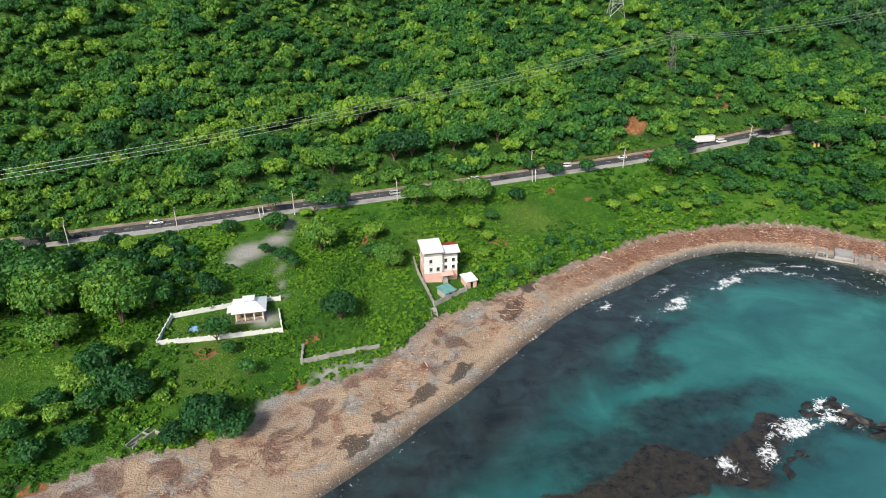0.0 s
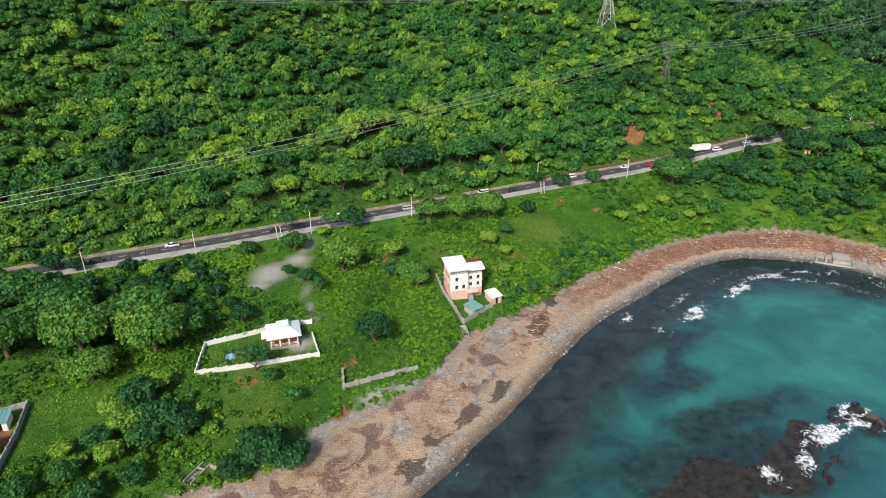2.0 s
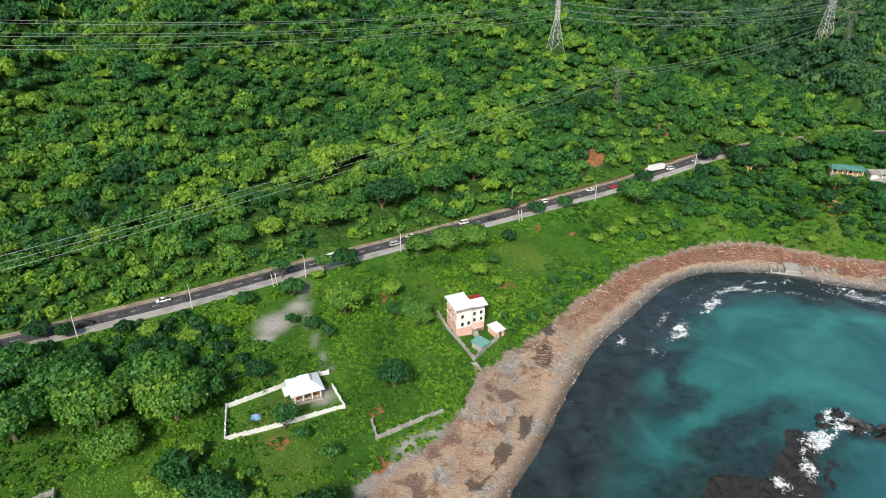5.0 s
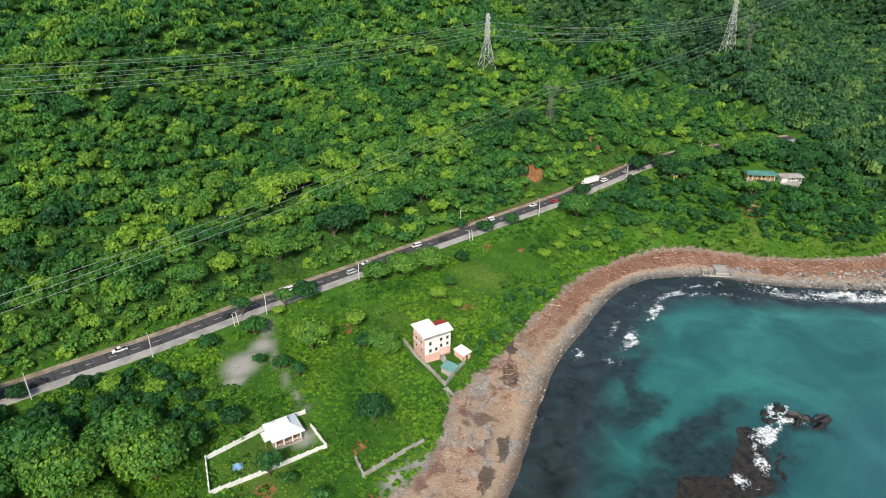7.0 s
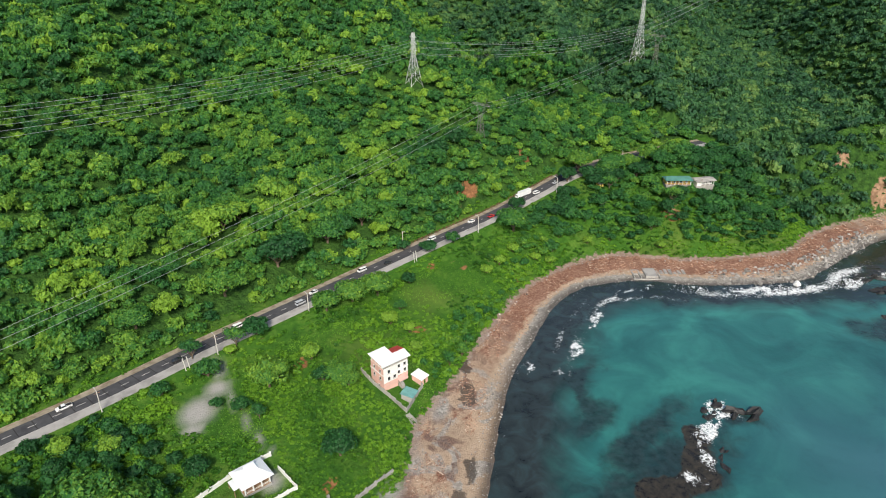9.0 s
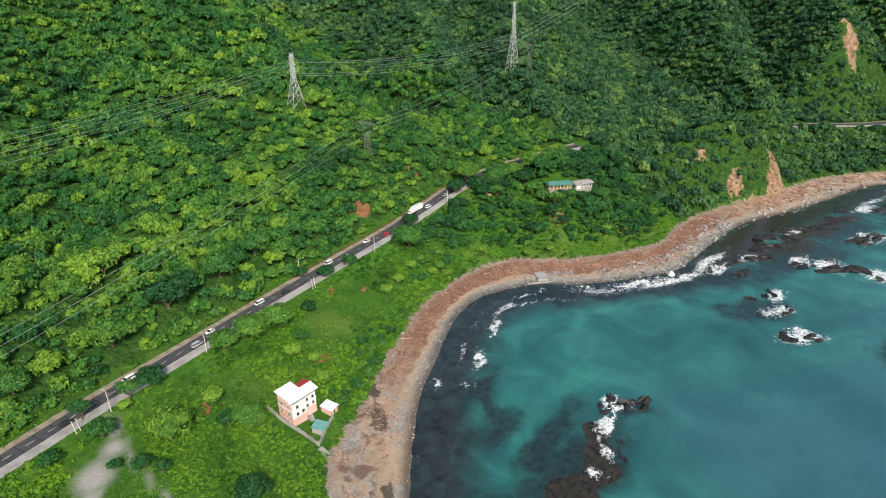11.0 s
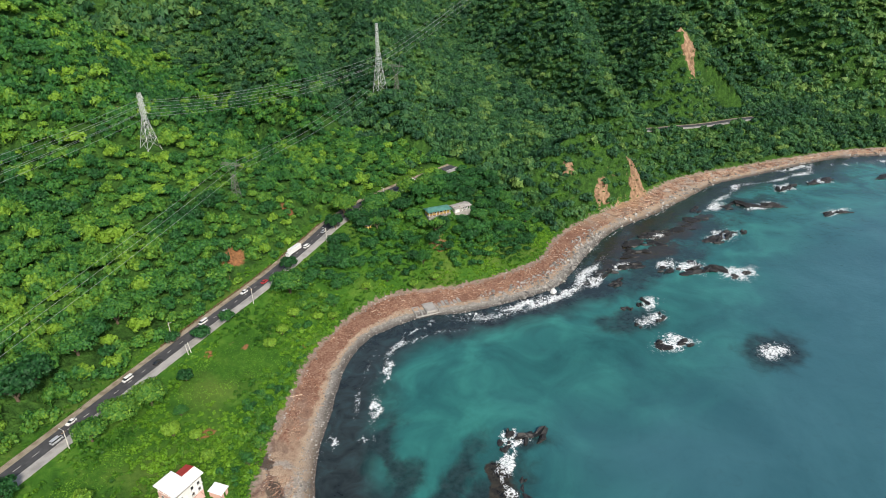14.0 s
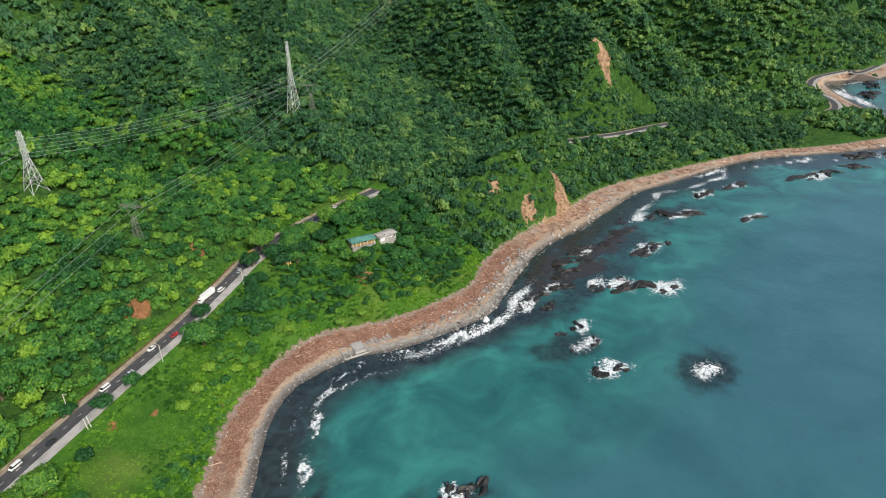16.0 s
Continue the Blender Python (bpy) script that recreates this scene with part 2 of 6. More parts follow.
OLDSTEEL = worn("weathered steel", (0.22, 0.22, 0.20), 0.7, 0.2, vary=0.3, size=0.8)
POLE = worn("concrete pole", (0.66, 0.64, 0.59), 0.8, vary=0.15)
RUBBER = worn("tyre rubber", (0.03, 0.03, 0.03), 0.8, vary=0.2, size=0.2)
CHROME = worn("wheel metal", (0.5, 0.5, 0.5), 0.35, 0.9, vary=0.1, size=0.2)
TARP = worn("blue tarpaulin", (0.25, 0.45, 0.66), 0.6, vary=0.35, size=0.6, bump=0.05)
CLIFF = worn("cliff rock", (0.36, 0.24, 0.165), 0.95, vary=0.45, size=2.2, bump=0.4, dirt=(0.22, 0.13, 0.085))
EARTH = worn("orange earth", (0.55, 0.22, 0.07), 0.95, vary=0.4, size=1.4, bump=0.2)
ROCK = worn("wet dark rock", (0.035, 0.034, 0.034), 0.45, vary=0.4, size=1.2, bump=0.15)
STONE = worn("beach stone", (0.36, 0.345, 0.32), 0.9, vary=0.4, size=0.7, bump=0.06)
GLASS = Nodes("window glass", 0.08, 0.0, 0.6).colour((0.03, 0.035, 0.04)).mat
WIRE = worn("conductor", (0.42, 0.44, 0.44), 0.5, 0.5, vary=0.1)

# ---- the lie of the land: shoreline, edge of the green, road, spurs ----
SHORE = [(-900, -470), (-600, -260), (-250, -70), (-120, 20), (-60, 72), (-21, 112), (-2, 134), (10, 148), (30, 174), (48, 194), (67, 209), (95, 231),
         (118, 240), (136, 238), (155, 232), (170, 219), (195, 206), (228, 194), (255, 197), (290, 203), (330, 206), (371, 198), (425, 191), (470, 186), (516, 167), (618, 121),
         (671, 67), (735, 8), (790, -25), (850, -15), (900, 30), (960, 60), (1045, 92), (1085, 92), (1160, 40), (1300, -10), (2600, -300)]
INNER = [(-900, -400), (-600, -195), (-250, -15), (-130, 65), (-95, 100), (-80, 114), (-64, 118), (-51, 126), (-45, 139), (-25, 150), (-13, 164), (-6, 177),
         (5, 187), (22, 198), (36, 211), (55, 226), (84, 246), (113, 258), (138, 263), (162, 259), (178, 246), (205, 231), (243, 220), (262, 222), (284, 229),
         (336, 229), (394, 219), (458, 214), (520, 185), (564, 164), (645, 116), (703, 60), (765, 14), (800, 0), (850, 12), (880, 45), (950, 78), (1045, 112), (1090, 112),
         (1170, 62), (1300, 20), (2600, -260)]
ROAD = [(-900, -80, 12), (-600, 48, 13), (-420, 118, 14), (-250, 178, 15.5), (-156, 212, 16.2), (-133, 220, 16.6), (-103, 230, 17.2), (-67, 245, 17.6), (-27, 260, 18),
        (16, 275, 19.2), (60, 288, 21.7), (99, 298, 24.8), (140, 310.5, 29), (165, 319, 31.2), (200, 323, 34.5), (246, 319, 38), (300, 314, 40), (350, 306, 41), (400, 294, 39),
        (450, 278, 35), (495, 260, 31), (528, 245, 29), (560, 231, 27), (630, 205, 24), (715, 160, 18), (795, 100, 12), (850, 72, 8), (904, 76, 8), (975, 108, 8),
        (1070, 112, 8), (1158, 77, 8), (1274, 29, 8), (2600, -210, 8)]
# foot to head of each spur: points, height above the even slope, half width, share of the height at the foot
SPURS = [([(140, 335), (130, 372), (112, 420), (115, 520), (120, 760)], 24, 70, 0.7),
         ([(-160, 330), (-150, 380), (-120, 450), (-60, 620), (-40, 900)], 18, 48, 0.4),
         ([(-250, 330), (-240, 380), (-300, 600), (-330, 900)], 20, 60, 0.4),
         ([(208, 256), (222, 282), (238, 308)], 13, 30, 0.8),
         ([(1500, 130), (1650, 330), (1850, 560)], 130, 130, 0.3)]
# sharp mountain crests, foot to head: points with their heights, fall of the flanks
CRESTS = [([(272, 345, 46), (284, 363, 64), (311, 419, 80), (363, 474, 104), (487, 605, 141), (640, 780, 200)], 1.0),
          ([(458, 268, 46), (467, 283, 58), (523, 349, 86), (637, 451, 134), (780, 600, 200)], 1.0),
          ([(561, 244, 30), (569, 261, 78), (579, 276, 112), (620, 309, 124), (683, 364, 134), (840, 520, 200)], 1.1),
          ([(732, 219, 15), (774, 257, 64), (839, 319, 109), (980, 470, 190)], 1.0),
          ([(860, 112, 16), (878, 136, 44), (900, 194, 87), (948, 260, 118), (1060, 400, 200)], 1.0),
          ([(1250, 70, 12), (1201, 107, 51), (1195, 182, 102), (1250, 350, 210)], 0.95),
          ([(222, 397, 50), (265, 452, 77), (308, 545, 103), (344, 641, 124), (374, 740, 146), (430, 900, 200)], 0.95),
          ([(398, 233, 34), (383, 247, 52), (361, 259, 56), (329, 264, 47), (300, 274, 34)], 1.3)]
# gullies between the spurs: points, depth, half width
GULLIES = [([(165, 420), (200, 470), (245, 540), (290, 650)], 26, 28), ([(-75, 300), (-50, 370), (-33, 454), (-10, 580)], 9, 24),
           ([(25, 330), (45, 400), (40, 480), (30, 580)], 9, 22), ([(-195, 280), (-195, 360), (-190, 460)], 6, 24)]


def curve_through(points, steps=5):
    """Catmull-Rom points through the given ones."""
    p = np.array([points[0], *points, points[-1]], float)
    out = []
    for i in range(1, len(p) - 2):
        a, b, c, d = p[i - 1], p[i], p[i + 1], p[i + 2]
        for k in range(steps):
            t = k / steps
            out.append(0.5 * (2 * b + (c - a) * t + (2 * a - 5 * b + 4 * c - d) * t * t + (3 * b - a - 3 * c + d) * t ** 3))
    return np.array(out + [p[-1]])


def nearest(x, y, line):
    """Signed distance to a line (positive on its left), the place along it in metres, and its third coordinate there."""
    best, side, along, third = np.full(x.shape, 1e18), np.ones(x.shape), np.zeros(x.shape), np.zeros(x.shape)
    run = 0.0
    for a, b in zip(line[:-1], line[1:]):
        d = b - a
        n = d[0] ** 2 + d[1] ** 2
        t = np.clip(((x - a[0]) * d[0] + (y - a[1]) * d[1]) / n, 0, 1)
        q = (x - a[0] - t * d[0]) ** 2 + (y - a[1] - t * d[1]) ** 2
        m = q < best
        best[m] = q[m]
        side[m] = np.where(d[0] * (y - a[1]) - d[1] * (x - a[0]) >= 0, 1.0, -1.0)[m]
        along[m] = (run + t * math.sqrt(n))[m]
        if len(a) > 2:
            third[m] = (a[2] + t * d[2])[m]
        run += math.sqrt(n)
    return np.sqrt(best) * side, along, third


def step(a, b, v):
    t = np.clip((v - a) / (b - a), 0, 1)
    return t * t * (3 - 2 * t)


def grain(x, y, size, seed=0):
    """Smooth value noise, -1 to 1, of the given size in metres."""
    u, v = x / size + seed * 17.31, y / size + seed * 9.77
    i, j = np.floor(u), np.floor(v)
    f, g = u - i, v - j
    f, g = f * f * (3 - 2 * f), g * g * (3 - 2 * g)

    def rnd(a, b):
        s = np.sin(a * 127.1 + b * 311.7 + seed * 74.7) * 43758.5453
        return (s - np.floor(s)) * 2 - 1
    return (rnd(i, j) * (1 - f) + rnd(i + 1, j) * f) * (1 - g) + (rnd(i, j + 1) * (1 - f) + rnd(i + 1, j + 1) * f) * g


SHORE_LINE, INNER_LINE, ROAD_LINE = curve_through(SHORE), curve_through(INNER), curve_through(ROAD)
SPUR_LINES = [(curve_through(p, 4), h, w, f) for p, h, w, f in SPURS]
CREST_LINES = [(curve_through(p, 4), fall) for p, fall in CRESTS]
GULLY_LINES = [(curve_through(p, 4), h, w) for p, h, w in GULLIES]
ROAD_HALF = 7.0


def land(x, y):
    """Height of the ground, and the distances from the water, the green's edge and the road (positive inland and uphill)."""
    x, y = np.asarray(x, float), np.asarray(y, float)
    ds, along, _ = nearest(x, y, SHORE_LINE)
    di, _, _ = nearest(x, y, INNER_LINE)
    dr, ralong, rz = nearest(x, y, ROAD_LINE)
    frac = np.clip(ds / np.maximum(ds - np.minimum(di, 0), 0.1), 0, 1)
    beach = 2.6 * frac ** 0.9
    sea = np.maximum(-0.09 * np.maximum(-ds, 0), -6.0) - 0.15 * (ds < 0)
    low = 2.6 + (rz - 3.4) * np.clip(di / np.maximum(di - np.minimum(dr, 0), 0.1), 0, 1)
    up = np.maximum(dr - ROAD_HALF, 0)
    high = rz + (0.33 - 0.21 * step(80, 240, x)) * up + 0.10 * np.maximum(up - 300, 0) + 0.25 * np.maximum(up - 480, 0) - 0.38 * np.maximum(up - 900, 0)
    crest = np.full(x.shape, -50.0)
    wander = 11 * grain(x, y, 50, 14) + 4 * grain(x, y, 19, 15)
    for line, fall in CREST_LINES:
        d, run, top = nearest(x, y, line)
        crest = np.maximum(crest, top + 2.5 * grain(x, y, 30, 16) - fall * (np.sqrt((np.abs(d) + wander * step(4, 40, np.abs(d))) ** 2 + 14) - 3.7))
    spur = np.zeros(x.shape)
    for line, h, w, foot in SPUR_LINES:
        d, run, _ = nearest(x, y, line)
        spur = np.maximum(spur, h * np.exp(-(np.abs(d) / w) ** 1.5) * (foot + (1 - foot) * step(0, 70, run)) * (1 + np.clip(run - 60, 0, 500) / 420))
    spur *= step(-3, 26, di) * np.where(dr > 0, step(4, 40, dr), step(4, 30, -dr))
    gully = np.zeros(x.shape)
    for line, h, w in GULLY_LINES:
        d, run, _ = nearest(x, y, line)
        gully = np.maximum(gully, h * np.exp(-(np.abs(d) / w) ** 1.4) * step(0, 70, run))
    gully *= 1.5 * step(8, 50, dr)
    rough = 5 * grain(x, y, 70, 1) + 2.4 * grain(x, y, 27, 2) + 5 * (0.4 - np.abs(grain(x + 0.3 * y, y * 0.45, 60, 4)))
    far = step(700, 1500, np.hypot(x - 200, y - 200))
    h = np.where(ds < 0, sea, np.where(di < 0, beach, np.where(dr < 0, low, high)))
    h = h + np.where(di > 0, spur, 0) - gully + rough * (step(15, 70, dr) * (0.6 + 1.6 * step(150, 400, dr)) + 0.10 * step(2, 20, di) * (dr < 0)) + far * 60 * step(100, 500, dr)
    # the crests stand out of the even slope and run out towards the beach and the road
    lift = np.maximum(crest - h, 0) * step(1, 14, di) * np.where((x > 295) & (x < 470), 1.0, np.where(dr > 0, step(5, 24, dr), 0.0))
    h = h + lift
    h = h + 0.25 * grain(x, y, 9, 3) * step(0, 8, ds)
    flat = 1 - step(ROAD_HALF + 0.5, ROAD_HALF + 7, np.abs(dr))
    keep = ((x < 282) | ((x > 478) & (x < 640)) | (x > 820))
    h = np.where(keep, h * (1 - flat) + (rz - 0.05) * flat, h)
    return h, ds, di, dr

# ---- ground, water and road sheets ----
def sheet(name, xs, ys, height, material, fields):
    """A grid mesh over the given lines, with named float fields on its corners."""
    X, Y = np.meshgrid(xs, ys)
    nx, ny = len(xs), len(ys)
    co = np.stack([X, Y, height], -1).reshape(-1, 3)
    i = (np.arange(ny - 1)[:, None] * nx + np.arange(nx - 1)[None]).reshape(-1)
    quads = np.stack([i, i + 1, i + nx + 1, i + nx], -1)
    me = bpy.data.meshes.new(name)
    me.vertices.add(len(co))
    me.vertices.foreach_set("co", co.astype(np.float32).ravel())
    me.loops.add(quads.size)
    me.loops.foreach_set("vertex_index", quads.astype(np.int32).ravel())
    me.polygons.add(len(quads))
    me.polygons.foreach_set("loop_start", np.arange(0, quads.size, 4, dtype=np.int32))
    me.update(calc_edges=True)
    me.polygons.foreach_set("use_smooth", np.ones(len(quads), bool))
    for key, v in fields.items():
        me.attributes.new(key, "FLOAT", "POINT").data.foreach_set("value", v.astype(np.float32).ravel())
    me.materials.append(material)
    return new(name, me)


def spread(parts):
    """Grid lines from (start, end, step) runs, ends joined."""
    out = [np.arange(a, b, s) for a, b, s in parts]
    return np.concatenate([*out, [parts[-1][1]]])


def blob(x, y, cx, cy, rx, ry, turn=0.0, warp=0.0):
    """1 inside an ellipse, falling to 0 at its edge; warp wanders the edge by so many metres."""
    if warp:
        x, y = x + warp * (grain(x, y, warp * 2.2, 21) + 0.5 * grain(x, y, warp * 0.8, 22)), y + warp * (grain(x, y, warp * 2.2, 23) + 0.5 * grain(x, y, warp * 0.8, 24))
    c, s = math.cos(radians(turn)), math.sin(radians(turn))
    u, v = (x - cx) * c + (y - cy) * s, -(x - cx) * s + (y - cy) * c
    return np.clip(1.6 * (1 - np.sqrt((u / rx) ** 2 + (v / ry) ** 2)), 0, 1)


def ways(x, y, points, half):
    d = np.abs(nearest(x, y, curve_through(points, 4))[0])
    return np.clip(1.5 - d / half, 0, 1)


# bare earth: x, y, half lengths, turn
BARE = [(45.8, 269.8, 4, 3, 20), (20.8, 230.8, 5, 3, 0), (-41.2, 164.8, 5, 3, 30), (87.8, 253.8, 3, 2, 0), (-42.2, 143.8, 5, 3.5, 60), (-71.2, 154.8, 5, 4, 0), (93.8, 318.8, 9, 7, 20), (82.8, 314.8, 5, 4, 20), (143, 336, 5, 6, 0), (-93.2, 104.8, 5, 3, 30), (-34.2, 224.8, 5, 5, 0), (61.8, 264.8, 4, 2, 30), (200, 262, 6, 9, 20), (-130.2, 132.8, 5, 8, 30)]
LOT = [(-74.2, 210.8, 10, 7.5, 50), (-66.2, 220.8, 6, 5, 30), (-77.2, 202.8, 5, 4, 30), (-58.2, 172.8, 5, 5, 15), (-33, 150, 7, 4, 35), (-47, 136, 6, 4, 60), (-24, 155, 6, 4, 30), (-12, 163, 6, 4, 45), (-40, 142, 5, 3, 30), (8, 184, 7, 4, 40)]
PATHS = [[(-64.2, 236.8), (-61.2, 224.8), (-62.2, 211.8), (-59.2, 196.8), (-55.2, 183.8)], [(-64.2, 236.8), (-66.2, 222.8), (-72.2, 213.8)]]
xs = spread([(-3600, -1200, 200), (-1200, -450, 30), (-450, -160, 7), (-160, 480, 2.5), (480, 700, 5), (700, 1300, 10), (1300, 4000, 150)])
ys = spread([(-3600, -600, 250), (-600, 60, 30), (60, 350, 2.5), (350, 620, 6), (620, 1200, 14), (1200, 4000, 150)])
X, Y = np.meshgrid(xs, ys)
H, DS, DI, DR = land(X, Y)
across = np.where(DI > 0, 1 + DI / 20, np.clip(DS / np.maximum(DS - np.minimum(DI, 0), 0.1), 0, 1))
bare, stone = np.zeros(X.shape), np.zeros(X.shape)
for b in BARE:
    bare = np.maximum(bare, blob(X, Y, *b))
for p in PATHS:
    stone = np.maximum(stone, 0.6 * ways(X, Y, p, 0.9))
for b in LOT:
    stone = np.maximum(stone, blob(X, Y, *b))
ROCKY = [(577, 266, 11, 17, -20), (400, 228, 17, 14, 0), (385, 221, 26, 8, -10), (352, 233, 12, 7, 0), (330, 250, 5, 7, 0), (203, 262, 8, 6, 20), (334, 572, 9, 26, 20)]
rocky = np.zeros(X.shape)
for b in ROCKY:
    rocky = np.maximum(rocky, blob(X, Y, *b, warp=5.0))
DAMP = [(6, 155, 8, 4, 50), (-6, 144, 8, 4, 48), (-15, 134, 8, 3, 45), (-22, 122, 8, 3, 48), (29, 204, 3, 8, -20), (24, 192, 6, 4, 40), (20, 186, 3, 5, 0), (-98, 105, 4, 3, 30)]
damp = np.zeros(X.shape)
for b in DAMP:
    damp = np.maximum(damp, blob(X, Y, *b, warp=2.5))
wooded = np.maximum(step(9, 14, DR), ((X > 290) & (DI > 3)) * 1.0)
sandy = 1 - step(20, 75, X) + 0.8 * step(300, 360, X)
ground = tagged(sheet("ground", xs, ys, H, GROUND, dict(across=across, bare=bare, stone=stone, from_water=DS, sandy=sandy, rocky=rocky, wooded=wooded, damp=damp)),
                "grassy hills sloping to a stony debris-strewn beach", "ground", kind="structure")

# reefs, rocks and foam in the water: x, y, half lengths, turn
# weed-grown ledges just awash
LEDGES = [(300, 192, 44, 9, 5), (350, 192, 30, 8, -5), (58, 116, 36, 9, 12), (82, 126, 16, 6, 30), (36, 109, 22, 6, 8), (308, 172, 34, 12, -20), (345, 172, 30, 12, -20), (282, 178, 18, 8, -5), (380, 168, 28, 9, -15), (258, 180, 22, 5, -5), (310, 143, 10, 6, -40)]
REEFS = [(62, 124, 52, 18, 14), (70, 140, 40, 10, 18), (62, 163, 24, 11, 30), (74, 180, 30, 8, 42), (45, 108, 28, 10, 10), (108, 132, 16, 8, -10), (300, 160, 70, 22, -8), (370, 165, 60, 24, -10), (440, 150, 50, 18, -25),
         (245, 75, 26, 16, 0), (250, 172, 40, 14, 0), (150, 222, 50, 10, -25), (225, 140, 24, 18, 0), (30, 92, 34, 12, 10), (530, 130, 60, 20, -30), (640, 60, 60, 20, -40), (8, 118, 14, 8, 40)]
FOAMS = [(84, 197, 15, 3.2, 42), (105, 213, 14, 2.4, 30), (66, 185, 3, 2, 20), (60, 172, 2.2, 1.6, 0), (56, 197, 7, 1.6, 48), (105, 136, 6.5, 3.6, -15), (93, 133, 6.5, 4.3, 0), (80, 121, 7.2, 3.6, 50), (86, 128, 4.3, 1.4, -40), (70, 117, 6, 1.6, -30), (172, 214, 10, 3.0, -35), (200, 198, 24, 3.8, -25), (226, 187, 23.4, 4.5, -18), (252, 180, 18.2, 4.2, 0), (217, 116, 18.2, 9.8, -30), (233, 134, 13.0, 7.0, 0), (248, 144, 11.7, 8.4, 0), (318, 116, 19.5, 12.6, -20), (306, 143, 16.9, 12.6, -40), (300, 156, 13.0, 7.0, 0), (368, 144, 22.1, 11.2, -10), (444, 141, 23.4, 9.8, -30), (497, 139, 18.2, 9.8, 0), (533, 120, 18.2, 8.4, -30), (466, 92, 20.8, 7.0, -20), (600, 62, 28.6, 11.2, -30), (242, 75, 11.7, 9.8, 0), (340, 180, 13.0, 4.2, 0), (280, 176, 11.7, 4.2, 10), (420, 168, 15.6, 5.6, -10), (107, 141, 5.0, 3.2, 20), (640, 80, 26.0, 7.0, -40), (700, 12, 23.4, 8.4, -40), (560, 145, 31.2, 5.6, -25), (145, 226, 16, 1.8, -12), (125, 226, 16, 1.4, 8), (960, 45, 52.0, 11.2, 20), (1000, 70, 52.0, 11.2, 25)]
wx = spread([(-3600, -400, 200), (-400, -60, 12), (-60, 340, 2.1), (340, 560, 3.2), (560, 1200, 10), (1200, 4000, 150)])
wy = spread([(-3600, -500, 200), (-500, 30, 12), (30, 262, 2.1), (262, 300, 12)])
X, Y = np.meshgrid(wx, wy)
ds = nearest(X, Y, SHORE_LINE)[0]
reef, foam, ledge = np.zeros(X.shape), np.zeros(X.shape), np.zeros(X.shape)
for b in LEDGES:
    ledge = np.maximum(ledge, blob(X, Y, *b, warp=5.0))
for b in REEFS:
    reef = np.maximum(reef, blob(X, Y, *b, warp=7.0))
for b in FOAMS:
    foam = np.maximum(foam, blob(X, Y, *b, warp=3.2))
edge_foam = np.exp(-((-ds - 1.2) / 1.3) ** 2) * (0.25 + 0.4 * step(150, 190, X))
surf = np.exp(-((-ds - 9 - 4 * grain(X, Y, 22, 8)) / 3.0) ** 2) * step(152, 172, X) * (1 - step(262, 300, X)) + 0.8 * np.exp(-((-ds - 14 - 9 * grain(X, Y, 30, 9)) / 3.0) ** 2) * step(400, 440, X)
roll = np.exp(-((-ds - 17 - 4 * grain(X, Y, 26, 17)) / 1.3) ** 2) * step(58, 72, X) * (1 - step(150, 175, X)) + 0.7 * np.exp(-((-ds - 10 - 3 * grain(X, Y, 20, 18)) / 1.2) ** 2) * step(60, 75, X) * (1 - step(105, 120, X))
foam = np.maximum(foam, np.clip(roll * (0.55 + 0.7 * grain(X, Y, 13, 19)), 0, 1))
foam = np.maximum(foam, np.clip(surf * (0.85 + 0.6 * grain(X, Y, 14, 10)), 0, 1))
foam = np.maximum(foam, edge_foam * (0.6 + 0.5 * grain(X, Y, 15, 5)))
water = tagged(sheet("water", wx, wy, 0.05 + 0.12 * grain(X, Y, 11, 7) * step(3, 20, -ds), WATER, dict(depth=-ds, reef=reef, foam=foam, ledge=ledge)),
               "turquoise sea with dark reef patches and foam", "sea", kind="structure")


def ribbon(name, line, a, b, lift, material, kind_label, thick=0.12, parent=None, gaps=None):
    """A strip along a line between the offsets a and b (left positive), with sides."""
    p = np.array(line)
    t = np.gradient(p[:, :2], axis=0)
    t /= np.linalg.norm(t, axis=1)[:, None]
    nrm = np.stack([-t[:, 1], t[:, 0]], -1)
    bm = bmesh.new()
    rows = []
    for q, m in zip(p, nrm):
        l, r = q[:2] + m * b, q[:2] + m * a
        rows.append([bm.verts.new((*l, q[2] + lift - thick)), bm.verts.new((*l, q[2] + lift)), bm.verts.new((*r, q[2] + lift)), bm.verts.new((*r, q[2] + lift - thick))])
    for u, v in zip(rows[:-1], rows[1:]):
        for k in range(3):
            bm.faces.new((u[k], u[k + 1], v[k + 1], v[k]))
    me = bpy.data.meshes.new(name)
    bmesh.ops.recalc_face_normals(bm, faces=bm.faces)
    bm.to_mesh(me)
    bm.free()
    me.materials.append(material)
    ob = new(name, me)
    ob.parent = parent
    return ob


def stretch(x0, x1, steps=16):
    line = curve_through(ROAD, steps)
    return line[(line[:, 0] >= x0) & (line[:, 0] <= x1)]


MAIN, FAR_A, FAR_B = stretch(-420, 281), stretch(485, 630), stretch(840, 1330)
